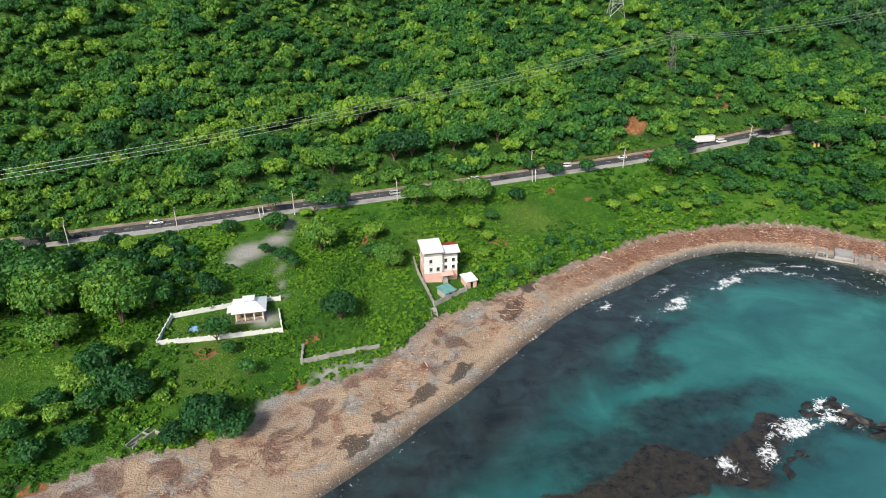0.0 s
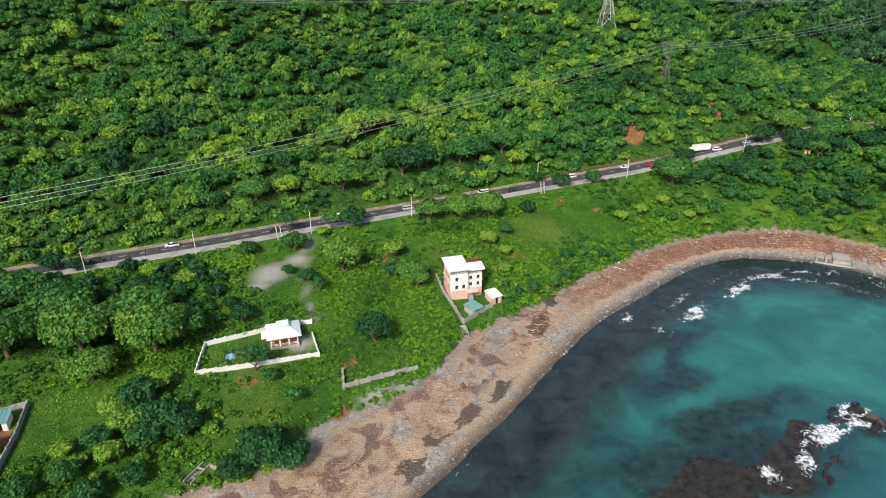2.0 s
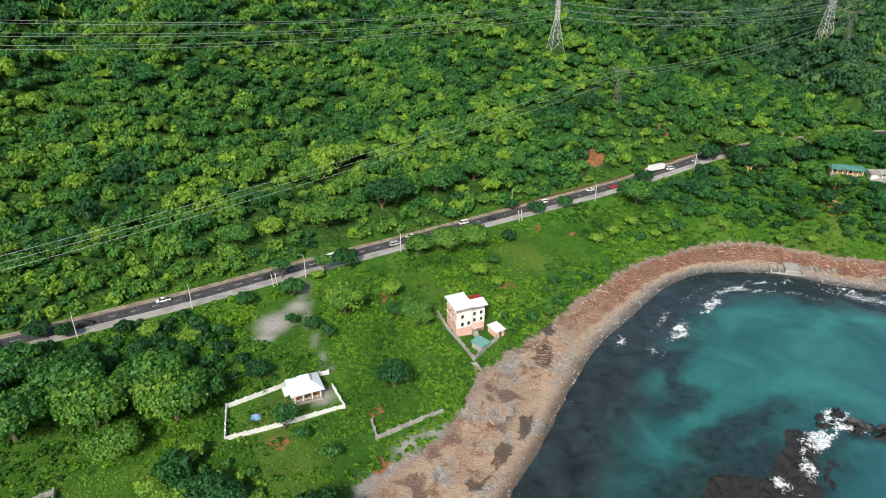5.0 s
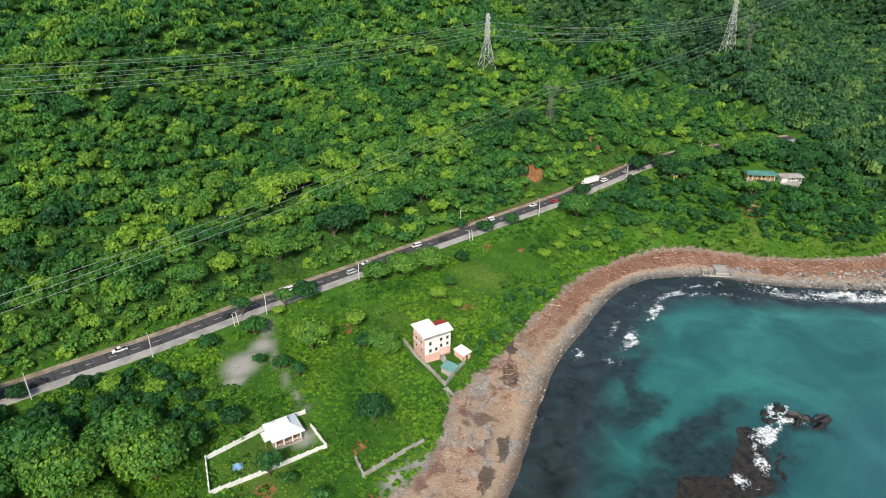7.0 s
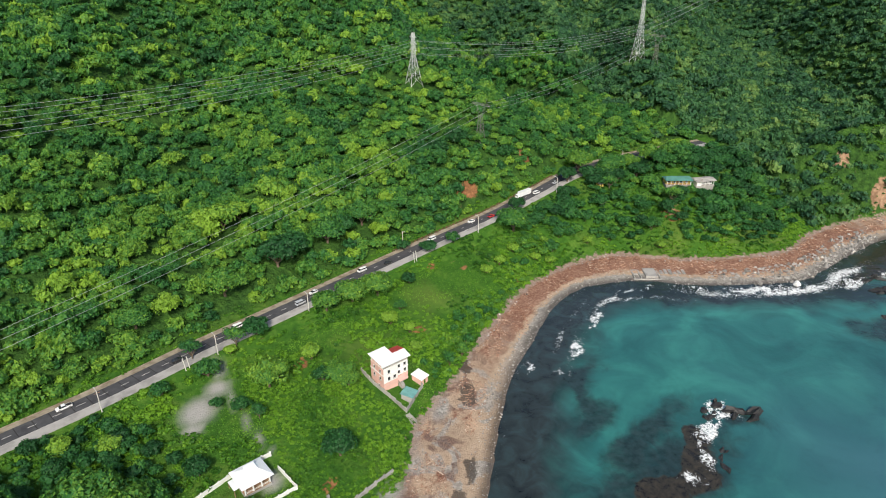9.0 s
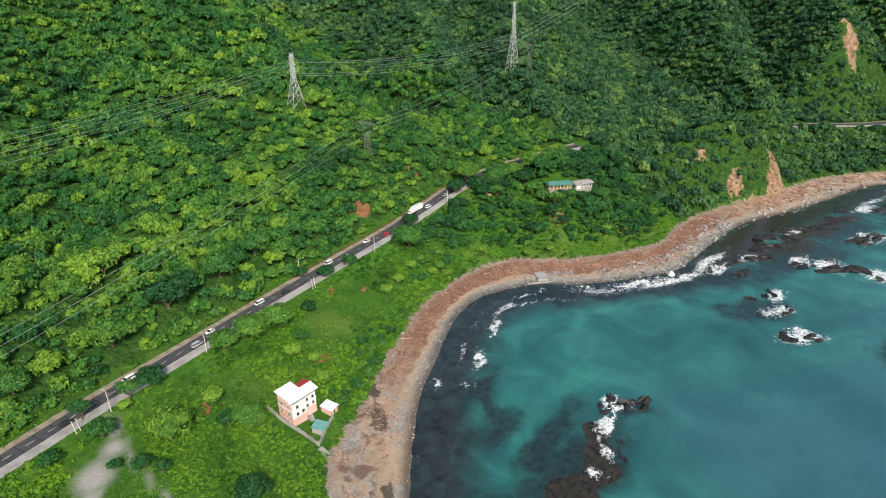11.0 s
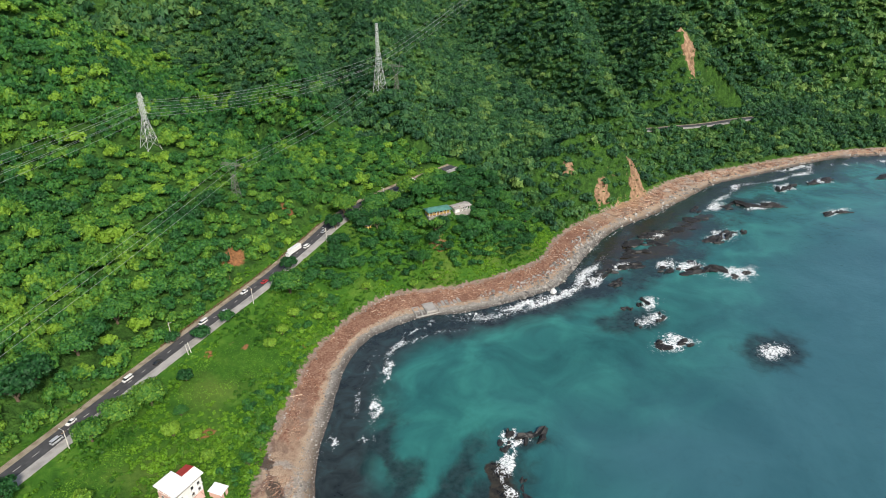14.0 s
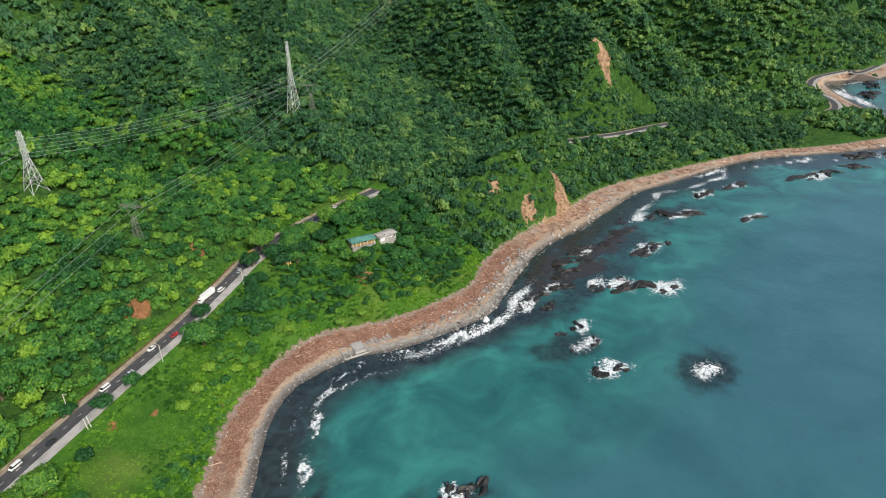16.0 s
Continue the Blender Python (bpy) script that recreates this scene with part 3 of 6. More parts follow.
for n_, (line, lab) in enumerate(((MAIN, "two-lane coastal highway of worn dark asphalt"), (FAR_A, "distant stretch of asphalt road on a wooded slope"), (FAR_B, "distant coastal road round a small bay"))):
    road = tagged(ribbon("road", line, -2.6, 4.3, 0.10, ASPHALT, ""), lab, "road", kind="structure")
    tagged(ribbon("pavement", line, -7.0, -2.6, 0.13, CONCRETE, "", 0.7), "pale concrete road apron on the seaward side", "pavement", kind="structure")
    tagged(ribbon("verge", line, 4.3, 6.6, 0.07, SHOULDER, ""), "pale gravel shoulder beside the road", "verge", kind="structure")

# ---- woods ----
RNG = np.random.default_rng(7)


def crown_shape(rng, tufts, tuft, flat=0.75, lobes=9, core=True):
    """Triangles (n, 3, 3) of a crown about one unit in radius, its foot at z = 0: a lobed core behind ragged tufts of leaf."""
    c, r = [], []
    for k in range(lobes):
        a, q = 2 * math.pi * (k + rng.uniform(-0.3, 0.3)) / max(lobes - 1, 1), 0.62 * math.sqrt(rng.uniform(0.25, 1.0)) if k else 0.0
        c.append((q * math.cos(a), q * math.sin(a), flat * (0.55 + 0.25 * (1 - q) + rng.uniform(-0.16, 0.16))))
        r.append(rng.uniform(0.30, 0.46) * min(1.0, (11 / lobes) ** 0.5) if k else 0.5)
    c, r = np.array(c), np.array(r)
    pick = rng.choice(lobes, tufts, p=r ** 2 / (r ** 2).sum())
    v = rng.normal(size=(tufts, 3))
    v[:, 2] = np.abs(v[:, 2]) * 1.1 - 0.35
    v /= np.linalg.norm(v, axis=1)[:, None]
    at = c[pick] + v * r[pick][:, None] * np.array([1, 1, 0.8]) * rng.uniform(0.86, 1.08, (tufts, 1))
    nrm = v + rng.normal(size=(tufts, 3)) * 0.42
    nrm /= np.linalg.norm(nrm, axis=1)[:, None]
    side = np.cross(nrm, rng.normal(size=(tufts, 3)))
    side /= np.linalg.norm(side, axis=1)[:, None]
    up = np.cross(nrm, side)
    s = tuft * rng.uniform(0.6, 1.35, (tufts, 1))
    tri = np.stack([at + side * s, at - side * s * 0.6 + up * s * 0.8, at - side * s * 0.6 - up * s * 0.8 - nrm * s * 0.3], 1)
    if not core:
        return tri
    bm = bmesh.new()
    bmesh.ops.create_icosphere(bm, subdivisions=1, radius=1.0)
    ball = np.array([[list(q.co) for q in f.verts] for f in bm.faces])
    bm.free()
    inner = [ball * r[k] * np.array([0.82, 0.82, 0.66]) + c[k] for k in range(0, lobes, 5 if tufts < 150 else 3)]
    inner = [q[rng.random(len(q)) < 1.0] for q in inner]
    return np.concatenate([tri, *inner])


def soup(name, tris, tones, material):
    """One mesh from loose triangles with a tone for each."""
    n = len(tris)
    me = bpy.data.meshes.new(name)
    me.vertices.add(3 * n)
    me.vertices.foreach_set("co", tris.astype(np.float32).ravel())
    me.loops.add(3 * n)
    me.loops.foreach_set("vertex_index", np.arange(3 * n, dtype=np.int32))
    me.polygons.add(n)
    me.polygons.foreach_set("loop_start", np.arange(0, 3 * n, 3, dtype=np.int32))
    me.update(calc_edges=True)
    me.attributes.new("tone", "FLOAT", "FACE").data.foreach_set("value", tones.astype(np.float32))
    me.materials.append(material)
    return me


def planted(shapes, x, y, z, size, tall, tone, rng):
    """Copies of the shapes, turned and sized, as loose triangles."""
    tris, tones = [], []
    kind = rng.integers(0, len(shapes), len(x))
    turn = rng.uniform(0, 2 * math.pi, len(x))
    for k, shape in enumerate(shapes):
        m = np.nonzero(kind == k)[0]
        if not len(m):
            continue
        c, s = np.cos(turn[m]), np.sin(turn[m])
        px = shape[None, :, :, 0] * c[:, None, None] - shape[None, :, :, 1] * s[:, None, None]
        py = shape[None, :, :, 0] * s[:, None, None] + shape[None, :, :, 1] * c[:, None, None]
        q = np.stack([px * size[m][:, None, None] + x[m][:, None, None], py * size[m][:, None, None] + y[m][:, None, None],
                      shape[None, :, :, 2] * tall[m][:, None, None] + z[m][:, None, None]], -1)
        tris.append(q.reshape(-1, 3, 3))
        tones.append(np.repeat(tone[m], len(shape)))
    return np.concatenate(tris), np.concatenate(tones)


def scatter(x0, x1, y0, y1, gap, rng):
    gx, gy = np.meshgrid(np.arange(x0, x1, gap), np.arange(y0, y1, gap))
    return (gx + rng.uniform(-0.48, 0.48, gx.shape) * gap).ravel(), (gy + rng.uniform(-0.48, 0.48, gy.shape) * gap).ravel()


BROAD_CROWNS = [crown_shape(RNG, t, 0.088, f, n) for t, f, n in ((560, 0.8, 20), (600, 0.95, 16), (620, 0.75, 24), (560, 1.1, 14), (580, 1.0, 18))]
NEAR_CROWNS = [crown_shape(RNG, 150, 0.19, f, n) for f, n in ((0.8, 9), (1.0, 8), (0.7, 11), (0.9, 10), (1.1, 7))]
BROAD_MID = [crown_shape(RNG, 190, 0.155, f, n) for f, n in ((0.85, 14), (1.0, 12), (1.1, 10), (0.9, 16))]
MID_CROWNS = [crown_shape(RNG, 56, 0.31, f, n) for f, n in ((0.8, 8), (1.0, 7), (0.7, 9), (0.9, 9))]
FAR_CROWNS = [crown_shape(RNG, 44, 0.34, f, n) for f, n in ((0.9, 6), (1.0, 6), (0.8, 7))]
# pylon feet and earth scars stay open
OPEN = [(98, 404, 6), (308, 422, 6), (577, 265, 11), (400, 227, 12), (385, 221, 8), (-53, 273, 10), (2, 300, 10.5), (24, 309, 9.5), (-90, 262, 8), (-26, 288, 9), (-18, 293, 8), (-45, 317, 9), (-53, 323, 7), (-36, 323, 6), (353, 231, 6), (334, 572, 11), (94, 314, 7), (83, 309, 4), (146, 324, 4), (258, 322, 12)]


def woods(name, label, x0, x1, y0, y1, gap, shapes, lo, hi, test, material=LEAVES, broad=None, tone=0.30):
    """Close canopy: broad crowns that overtop (gap, shapes, least and most radius), and smaller ones in between."""
    def spots(step_):
        x, y = scatter(x0, x1, y0, y1, step_, RNG)
        h, ds, di, dr = land(x, y)
        m = test(x, y, h, ds, di, dr)
        for cx, cy, r in OPEN:
            m &= np.hypot(x - cx, y - cy) > r
        return x[m], y[m], h[m], dr[m]

    def tones(x, y, base):
        return np.clip(base + 0.07 + 0.2 * grain(x, y, 24, 12) + RNG.normal(0, 0.15, len(x)) + 0.34 * (RNG.random(len(x)) < 0.06), -0.1, 1.0)
    x, y, h, dr = spots(gap)
    tris, tt = [], []
    if broad:
        bx, by, bh, bd = spots(broad[0])
        keep = (np.abs(bd) > 9 + broad[2]) & (RNG.random(len(bx)) < 0.72 + 0.3 * grain(bx, by, 45, 13))
        bx, by, bh = bx[keep], by[keep], bh[keep]
        size = broad[2] + (broad[3] - broad[2]) * RNG.random(len(bx)) ** 1.6
        covered = np.zeros(len(x), bool)
        for cx, cy, r in zip(bx, by, size):
            covered |= (x - cx) ** 2 + (y - cy) ** 2 < (0.72 * r) ** 2
        x, y, h = x[~covered], y[~covered], h[~covered]
        tall = size * RNG.uniform(0.95, 1.4, len(bx))
        q, w = planted(broad[1], bx, by, bh - size * RNG.uniform(0.05, 0.4, len(bx)), size, tall, tones(bx, by, tone), RNG)
        tris.append(q)
        tt.append(w)
    size = RNG.uniform(lo, hi, len(x)) * (1 + 0.25 * grain(x, y, 30, 11))
    q, w = planted(shapes, x, y, h + RNG.uniform(-0.35, 0.1, len(x)) * size - 0.4, size, size * RNG.uniform(0.95, 1.5, len(x)), tones(x, y, tone - 0.03), RNG)
    return tagged(new(name, soup(name, np.concatenate([*tris, q]), np.concatenate([*tt, w]), material)), label, "woods", kind="stuff")


east = lambda x, y: x > 285 + 60 * grain(x, y, 70, 71) + 25 * grain(x, y, 16, 72)
uphill = lambda x, y, h, ds, di, dr: (dr > 10) & ~east(x, y)
woods("hillside_woods", "dense broadleaf woods above the road", -260, 380, 180, 420, 4.8, NEAR_CROWNS, 2.8, 4.8, uphill, LEAVES, (12.0, BROAD_CROWNS, 4.6, 9.5))
woods("upper_woods", "dense green woods on the upper slopes", -340, 380, 240, 760, 6.0, MID_CROWNS, 3.4, 5.4, lambda x, y, h, ds, di, dr: (dr > 10) & ((y >= 420) | (x < -260)) & ~east(x, y), LEAVES, (14.0, BROAD_MID, 5.0, 9.0))
# from here eastwards and beyond, the leaves carry haze in their colour
woods("spur_woods", "dark, haze-tinted green woods on steep mountain spurs", 200, 760, 90, 780, 5.6, MID_CROWNS, 3.4, 5.2,
      lambda x, y, h, ds, di, dr: (di > 3) & ((east(x, y) & (dr > 10)) | ((x > 290) & (dr < -9)) | ((x > 290) & (x < 480)) | (x > 640)), HAZED_LEAVES, (13.0, BROAD_MID, 4.6, 8.0))
woods("spur_woods", "close scrubby trees on a steep mountain nose", 525, 645, 225, 335, 4.6, NEAR_CROWNS, 2.6, 4.0, lambda x, y, h, ds, di, dr: dr > 9, HAZED_LEAVES)
woods("far_woods", "haze-tinted green woods on distant mountains", 760, 1500, -60, 800, 9.0, FAR_CROWNS, 5.6, 8.2, lambda x, y, h, ds, di, dr: (di > 8) & (np.abs(dr) > 13), HAZED_LEAVES)
woods("farther_woods", "haze-tinted green woods on the farthest mountains", 1500, 2700, -300, 900, 30, FAR_CROWNS, 15, 21, lambda x, y, h, ds, di, dr: (di > 20) & (np.abs(dr) > 25), HAZED_LEAVES)
woods("ridge_woods", "woods along the high ridge", -340, 900, 760, 980, 14, FAR_CROWNS, 7.0, 10.5, lambda x, y, h, ds, di, dr: dr > 20, HAZED_LEAVES)

# ---- building tools for the things ----
def part(name, bm, material, parent=None, label="", smooth=False):
    """A bmesh as one mesh object under a thing or a part."""
    bmesh.ops.recalc_face_normals(bm, faces=bm.faces)
    me = bpy.data.meshes.new(name)
    bm.to_mesh(me)
    bm.free()
    if smooth:
        me.polygons.foreach_set("use_smooth", np.ones(len(me.polygons), bool))
    me.materials.append(material)
    ob = new(name, me)
    ob.parent = parent
    return tagged(ob, label)


def empty(name, m, label, category, group="", kind=""):
    ob = new(name)
    ob.matrix_basis = m
    ob.empty_display_size = 0.2
    return tagged(ob, label, category, group, kind)


def box(bm, x0, x1, y0, y1, z0, z1, bevel=0.0):
    v = bmesh.ops.create_cube(bm, size=1.0, matrix=Matrix.Translation(((x0 + x1) / 2, (y0 + y1) / 2, (z0 + z1) / 2)) @ Matrix.Diagonal((x1 - x0, y1 - y0, z1 - z0, 1)))["verts"]
    if bevel:
        bmesh.ops.bevel(bm, geom=list({e for q in v for e in q.link_edges}), offset=bevel, segments=1, affect="EDGES")
    return bm


def boxes(*rows, bevel=0.0):
    bm = bmesh.new()
    for r in rows:
        box(bm, *r, bevel=bevel)
    return bm


def bar(bm, a, b, w, sides=4, w2=None):
    """A straight member from a to b."""
    a, b = Vector(a), Vector(b)
    d = b - a
    m = Matrix.Translation((a + b) / 2) @ d.to_track_quat("Z", "Y").to_matrix().to_4x4()
    bmesh.ops.create_cone(bm, cap_ends=True, segments=sides, radius1=w * 0.7, radius2=(w2 if w2 is not None else w) * 0.7, depth=d.length, matrix=m)
    return bm


def height(x, y):
    return float(land(np.array([float(x)]), np.array([float(y)]))[0][0])


def slab(bm, corners, thick):
    """A flat plate from its upper corners, thick downwards."""
    top = [bm.verts.new(c) for c in corners]
    low = [bm.verts.new((c[0], c[1], c[2] - thick)) for c in corners]
    bm.faces.new(top)
    bm.faces.new(low[::-1])
    n = len(top)
    for i in range(n):
        bm.faces.new((top[i], top[(i + 1) % n], low[(i + 1) % n], low[i]))
    return bm


def lump(bm, at, size, turn, rng, detail=2, rough=0.28):
    """A weathered stone, half sunk."""
    v = bmesh.ops.create_icosphere(bm, subdivisions=detail, radius=1.0)["verts"]
    c, s, o = math.cos(turn), math.sin(turn), rng.uniform(0, 50, 3)
    for q in v:
        k = 1 + rough * 2.2 * noise.noise(Vector(q.co) * 1.3 + Vector(o)) + rough * noise.noise(Vector(q.co) * 3.6 + Vector(o))
        x, y, z = q.co.x * k * size[0], q.co.y * k * size[1], q.co.z * k * size[2]
        q.co = (at[0] + x * c - y * s, at[1] + x * s + y * c, at[2] + z)

# ---- houses, walls and huts ----
def window(parent, x, y, z, w, h, out, name="window"):
    """A framed pane on a wall whose outside lies towards out ('x', '-x', 'y', '-y')."""
    def put(a0, a1, z0, z1, d0, d1):
        s = -1 if out[0] == "-" else 1
        lo, hi = sorted((s * d0, s * d1))
        return (x + lo, x + hi, y + a0, y + a1, z0, z1) if out[-1] == "x" else (x + a0, x + a1, y + lo, y + hi, z0, z1)
    pane = part(name, boxes(put(-w / 2, w / 2, z, z + h, -0.06, 0.03)), GLASS, parent, "dark window pane")
    t = 0.1
    part("frame", boxes(put(-w / 2 - t, w / 2 + t, z - t, z, -0.02, 0.09), put(-w / 2 - t, w / 2 + t, z + h, z + h + t, -0.02, 0.09),
                        put(-w / 2 - t, -w / 2, z, z + h, -0.02, 0.09), put(w / 2, w / 2 + t, z, z + h, -0.02, 0.09)), WHITEWALL, pane)
    part("sill", boxes(put(-w / 2 - 0.2, w / 2 + 0.2, z - t - 0.08, z - t, -0.02, 0.22)), CONCRETE, pane)


def seams(bm, a, b, c, d, count, w=0.09, h=0.07):
    """Raised seams of a sheet roof, from edge a-b to edge d-c."""
    a, b, c, d = map(Vector, (a, b, c, d))
    for k in range(count + 1):
        t = k / count
        bar(bm, a.lerp(b, t) + Vector((0, 0, h * 0.4)), d.lerp(c, t) + Vector((0, 0, h * 0.4)), w)


def pink_house():
    z = height(-3.2, 206) - 1.2
    h = empty("house", pose(-3.0, 205.6, z, 0, 0, 13) @ Matrix.Diagonal((1, 1, 1.2, 1)), "three-storey pink and white house with white sheet roofs above the beach", "house")
    # two blocks: the tall one to the west, the lower one to the east
    part("wall", boxes((-6.2, 0.4, -4.2, 4.6, 0, 3.6), (0.4, 6.2, -2.8, 4.6, 0, 3.4)), PINKWALL, h, "pink painted ground storey")
    part("wall", boxes((-6.2, 0.4, -4.25, 4.6, 3.604, 9.2), (0.404, 6.2, -2.85, 4.6, 3.404, 8.2)), WHITEWALL, h, "white painted upper storeys")
    part("wall", boxes((-6.26, -6.204, -4.1, 4.5, 0.2, 9.1)), PINKWALL, h, "pink painted side wall")
    part("cornice", boxes((-6.45, 0.6, -4.5, 4.8, 6.5, 6.72), (0.604, 6.4, -3.1, 4.8, 5.9, 6.1)), WHITEWALL, h)
    for x0, x1, y0, z0, z1 in ((-6.2, 0.4, -4.2, 9.2, 10.7), (0.4, 6.2, -2.8, 8.2, 9.7)):
        n = 5
        for k in range(n):
            x = x0 + 0.25 + (x1 - x0 - 0.5) * k / (n - 1)
            part("column", boxes((x - 0.17, x + 0.17, y0 + 0.05, y0 + 0.4, z0, z1), bevel=0.02), WHITEWALL, h)
        part("parapet", boxes((x0, x1, y0, y0 + 0.15, z0 + 0.004, z0 + 0.85)), GREYROOF, h, "grey louvred terrace parapet")
        part("attic_wall", boxes((x0 + 0.1, x1 - 0.1, y0 + 2.2, 4.5, z0, z1)), PINKWALL, h, "pink wall set back under the roof")
    for k in range(4):
        y = -3.6 + 2.5 * k
        part("column", boxes((-6.2, -5.9, y - 0.16, y + 0.16, 9.2, 10.7), bevel=0.02), WHITEWALL, h)
    a, b, c, d = (-7.0, -5.2, 10.75), (0.9, -5.2, 10.75), (0.9, 5.2, 11.5), (-7.0, 5.2, 11.5)
    roof = part("roof", slab(bmesh.new(), (a, b, c, d), 0.14), WHITEROOF, h, "white sheet roof of the tall block")
    bm = bmesh.new()
    seams(bm, a, b, c, d, 12)
    part("seam", bm, WHITEROOF, roof)
    a, b, m1, m0, c, d = (0.2, -3.9, 9.75), (7.0, -3.9, 9.75), (7.0, 0.6, 10.6), (0.2, 0.6, 10.6), (7.0, 5.0, 9.8), (0.2, 5.0, 9.8)
    roof = part("roof", slab(bmesh.new(), (a, b, m1, m0), 0.14), WHITEROOF, h, "white sheet roof of the lower block")
    bm = bmesh.new()
    seams(bm, a, b, m1, m0, 11)
    part("seam", bm, WHITEROOF, roof)
    part("roof", slab(bmesh.new(), ((0.2, 0.604, 10.6), (7.0, 0.604, 10.6), c, d), 0.14), REDSHEET, h, "red sheet back slope")
    for x, zz in ((-3.8, 4.3), (-3.8, 7.0), (-1.2, 4.3)):
        window(h, x, -4.25, zz, 1.1, 1.2, "-y")
    for x, zz in ((1.9, 4.2), (4.7, 4.2), (1.9, 6.5), (4.7, 6.5)):
        window(h, x, -2.85, zz, 1.1, 1.1, "-y")
    for y, zz in ((-2, 4.4), (2, 4.4), (-2, 7.2), (2, 7.2), (-1, 1.2)):
        window(h, -6.26, y, zz, 0.9, 1.1, "-x")
    part("door", boxes((2.6, 3.7, -2.9, -2.74, 1.2, 3.2)), WOOD, h, "dark timber door")
    part("porch_roof", slab(bmesh.new(), ((-0.4, -6.6, 3.4), (4.2, -6.0, 3.2), (4.4, -2.9, 3.7), (-0.2, -4.3, 3.7)), 0.12), PINKWALL, h, "pink porch canopy")
    stair = bmesh.new()
    for k in range(8):
        box(stair, 0.6, 2.0, -6.6 + 0.3 * k, -6.3 + 0.3 * k + 0.004, 0.0, 1.4 + 0.2 * k)
    part("stair", stair, CONCRETE, h)


def shed(name, label, x, y, w, d, tall, turn, wall, roof_mat, rise=0.6, base=0.0):
    """A small hut: posts, walls with a doorway and one sloping sheet roof."""
    z = height(x, y) + base
    s = empty(name, pose(x, y, z, 0, 0, turn), label, "shed")
    part("wall", boxes((-w / 2, w / 2, d / 2 - 0.12, d / 2, -0.4, tall)), wall, s)
    part("wall", boxes((-w / 2, -w / 2 + 0.12, -d / 2, d / 2 - 0.124, -0.4, tall)), wall, s)
    part("wall", boxes((w / 2 - 0.12, w / 2, -d / 2, d / 2 - 0.124, -0.4, tall)), wall, s)
    part("wall", boxes((-w / 2 + 0.124, -w * 0.1, -d / 2, -d / 2 + 0.12, -0.4, tall)), wall, s)
    part("wall", boxes((w * 0.15, w / 2 - 0.124, -d / 2, -d / 2 + 0.12, -0.4, tall)), wall, s)
    a, b, c, e = (-w / 2 - 0.4, -d / 2 - 0.5, tall + 0.05), (w / 2 + 0.4, -d / 2 - 0.5, tall + 0.05), (w / 2 + 0.4, d / 2 + 0.4, tall + rise), (-w / 2 - 0.4, d / 2 + 0.4, tall + rise)
    r = part("roof", slab(bmesh.new(), (a, b, c, e), 0.1), roof_mat, s)
    bm = bmesh.new()
    seams(bm, a, b, c, e, max(4, int(w / 0.8)))
    part("seam", bm, roof_mat, r)
    return s


def wall_run(name, label, points, tall, thick, material, pillar=3.0, cap=True):
    """A garden wall along points: panels between pillars, each set on the ground."""
    base = Vector((*points[0], 0))
    w = empty(name, Matrix.Translation(base), label, "wall")
    for a, b in zip(points[:-1], points[1:]):
        a, b = Vector(a), Vector(b)
        n = max(1, round((b - a).length / pillar))
        for k in range(n):
            p, q = a.lerp(b, k / n), a.lerp(b, (k + 1) / n)
            zp, zq = height(*p), height(*q)
            s = (q - p).normalized()
            o = Vector((-s.y, s.x)) * thick / 2
            bm = bmesh.new()
            zz = (zp + zq) / 2 + tall - 0.12
            lo = min(zp, zq) - 0.6
            c = [(p + o, zz), (p - o, zz), (q - o, zz), (q + o, zz)]
            slab(bm, [(*(v - base.xy), z) for v, z in c], zz - lo)
            part("panel", bm, material, w)
            m = Matrix.Translation((p.x - base.x, p.y - base.y, 0)) @ Matrix.Rotation(math.atan2(s.y, s.x), 4, "Z")
            bm = boxes((-thick * 0.85, thick * 0.85, -thick * 0.85, thick * 0.85, lo, zp + tall + 0.15), bevel=0.03)
            bmesh.ops.transform(bm, matrix=m, verts=bm.verts)
            part("pillar", bm, material, w)
    return w


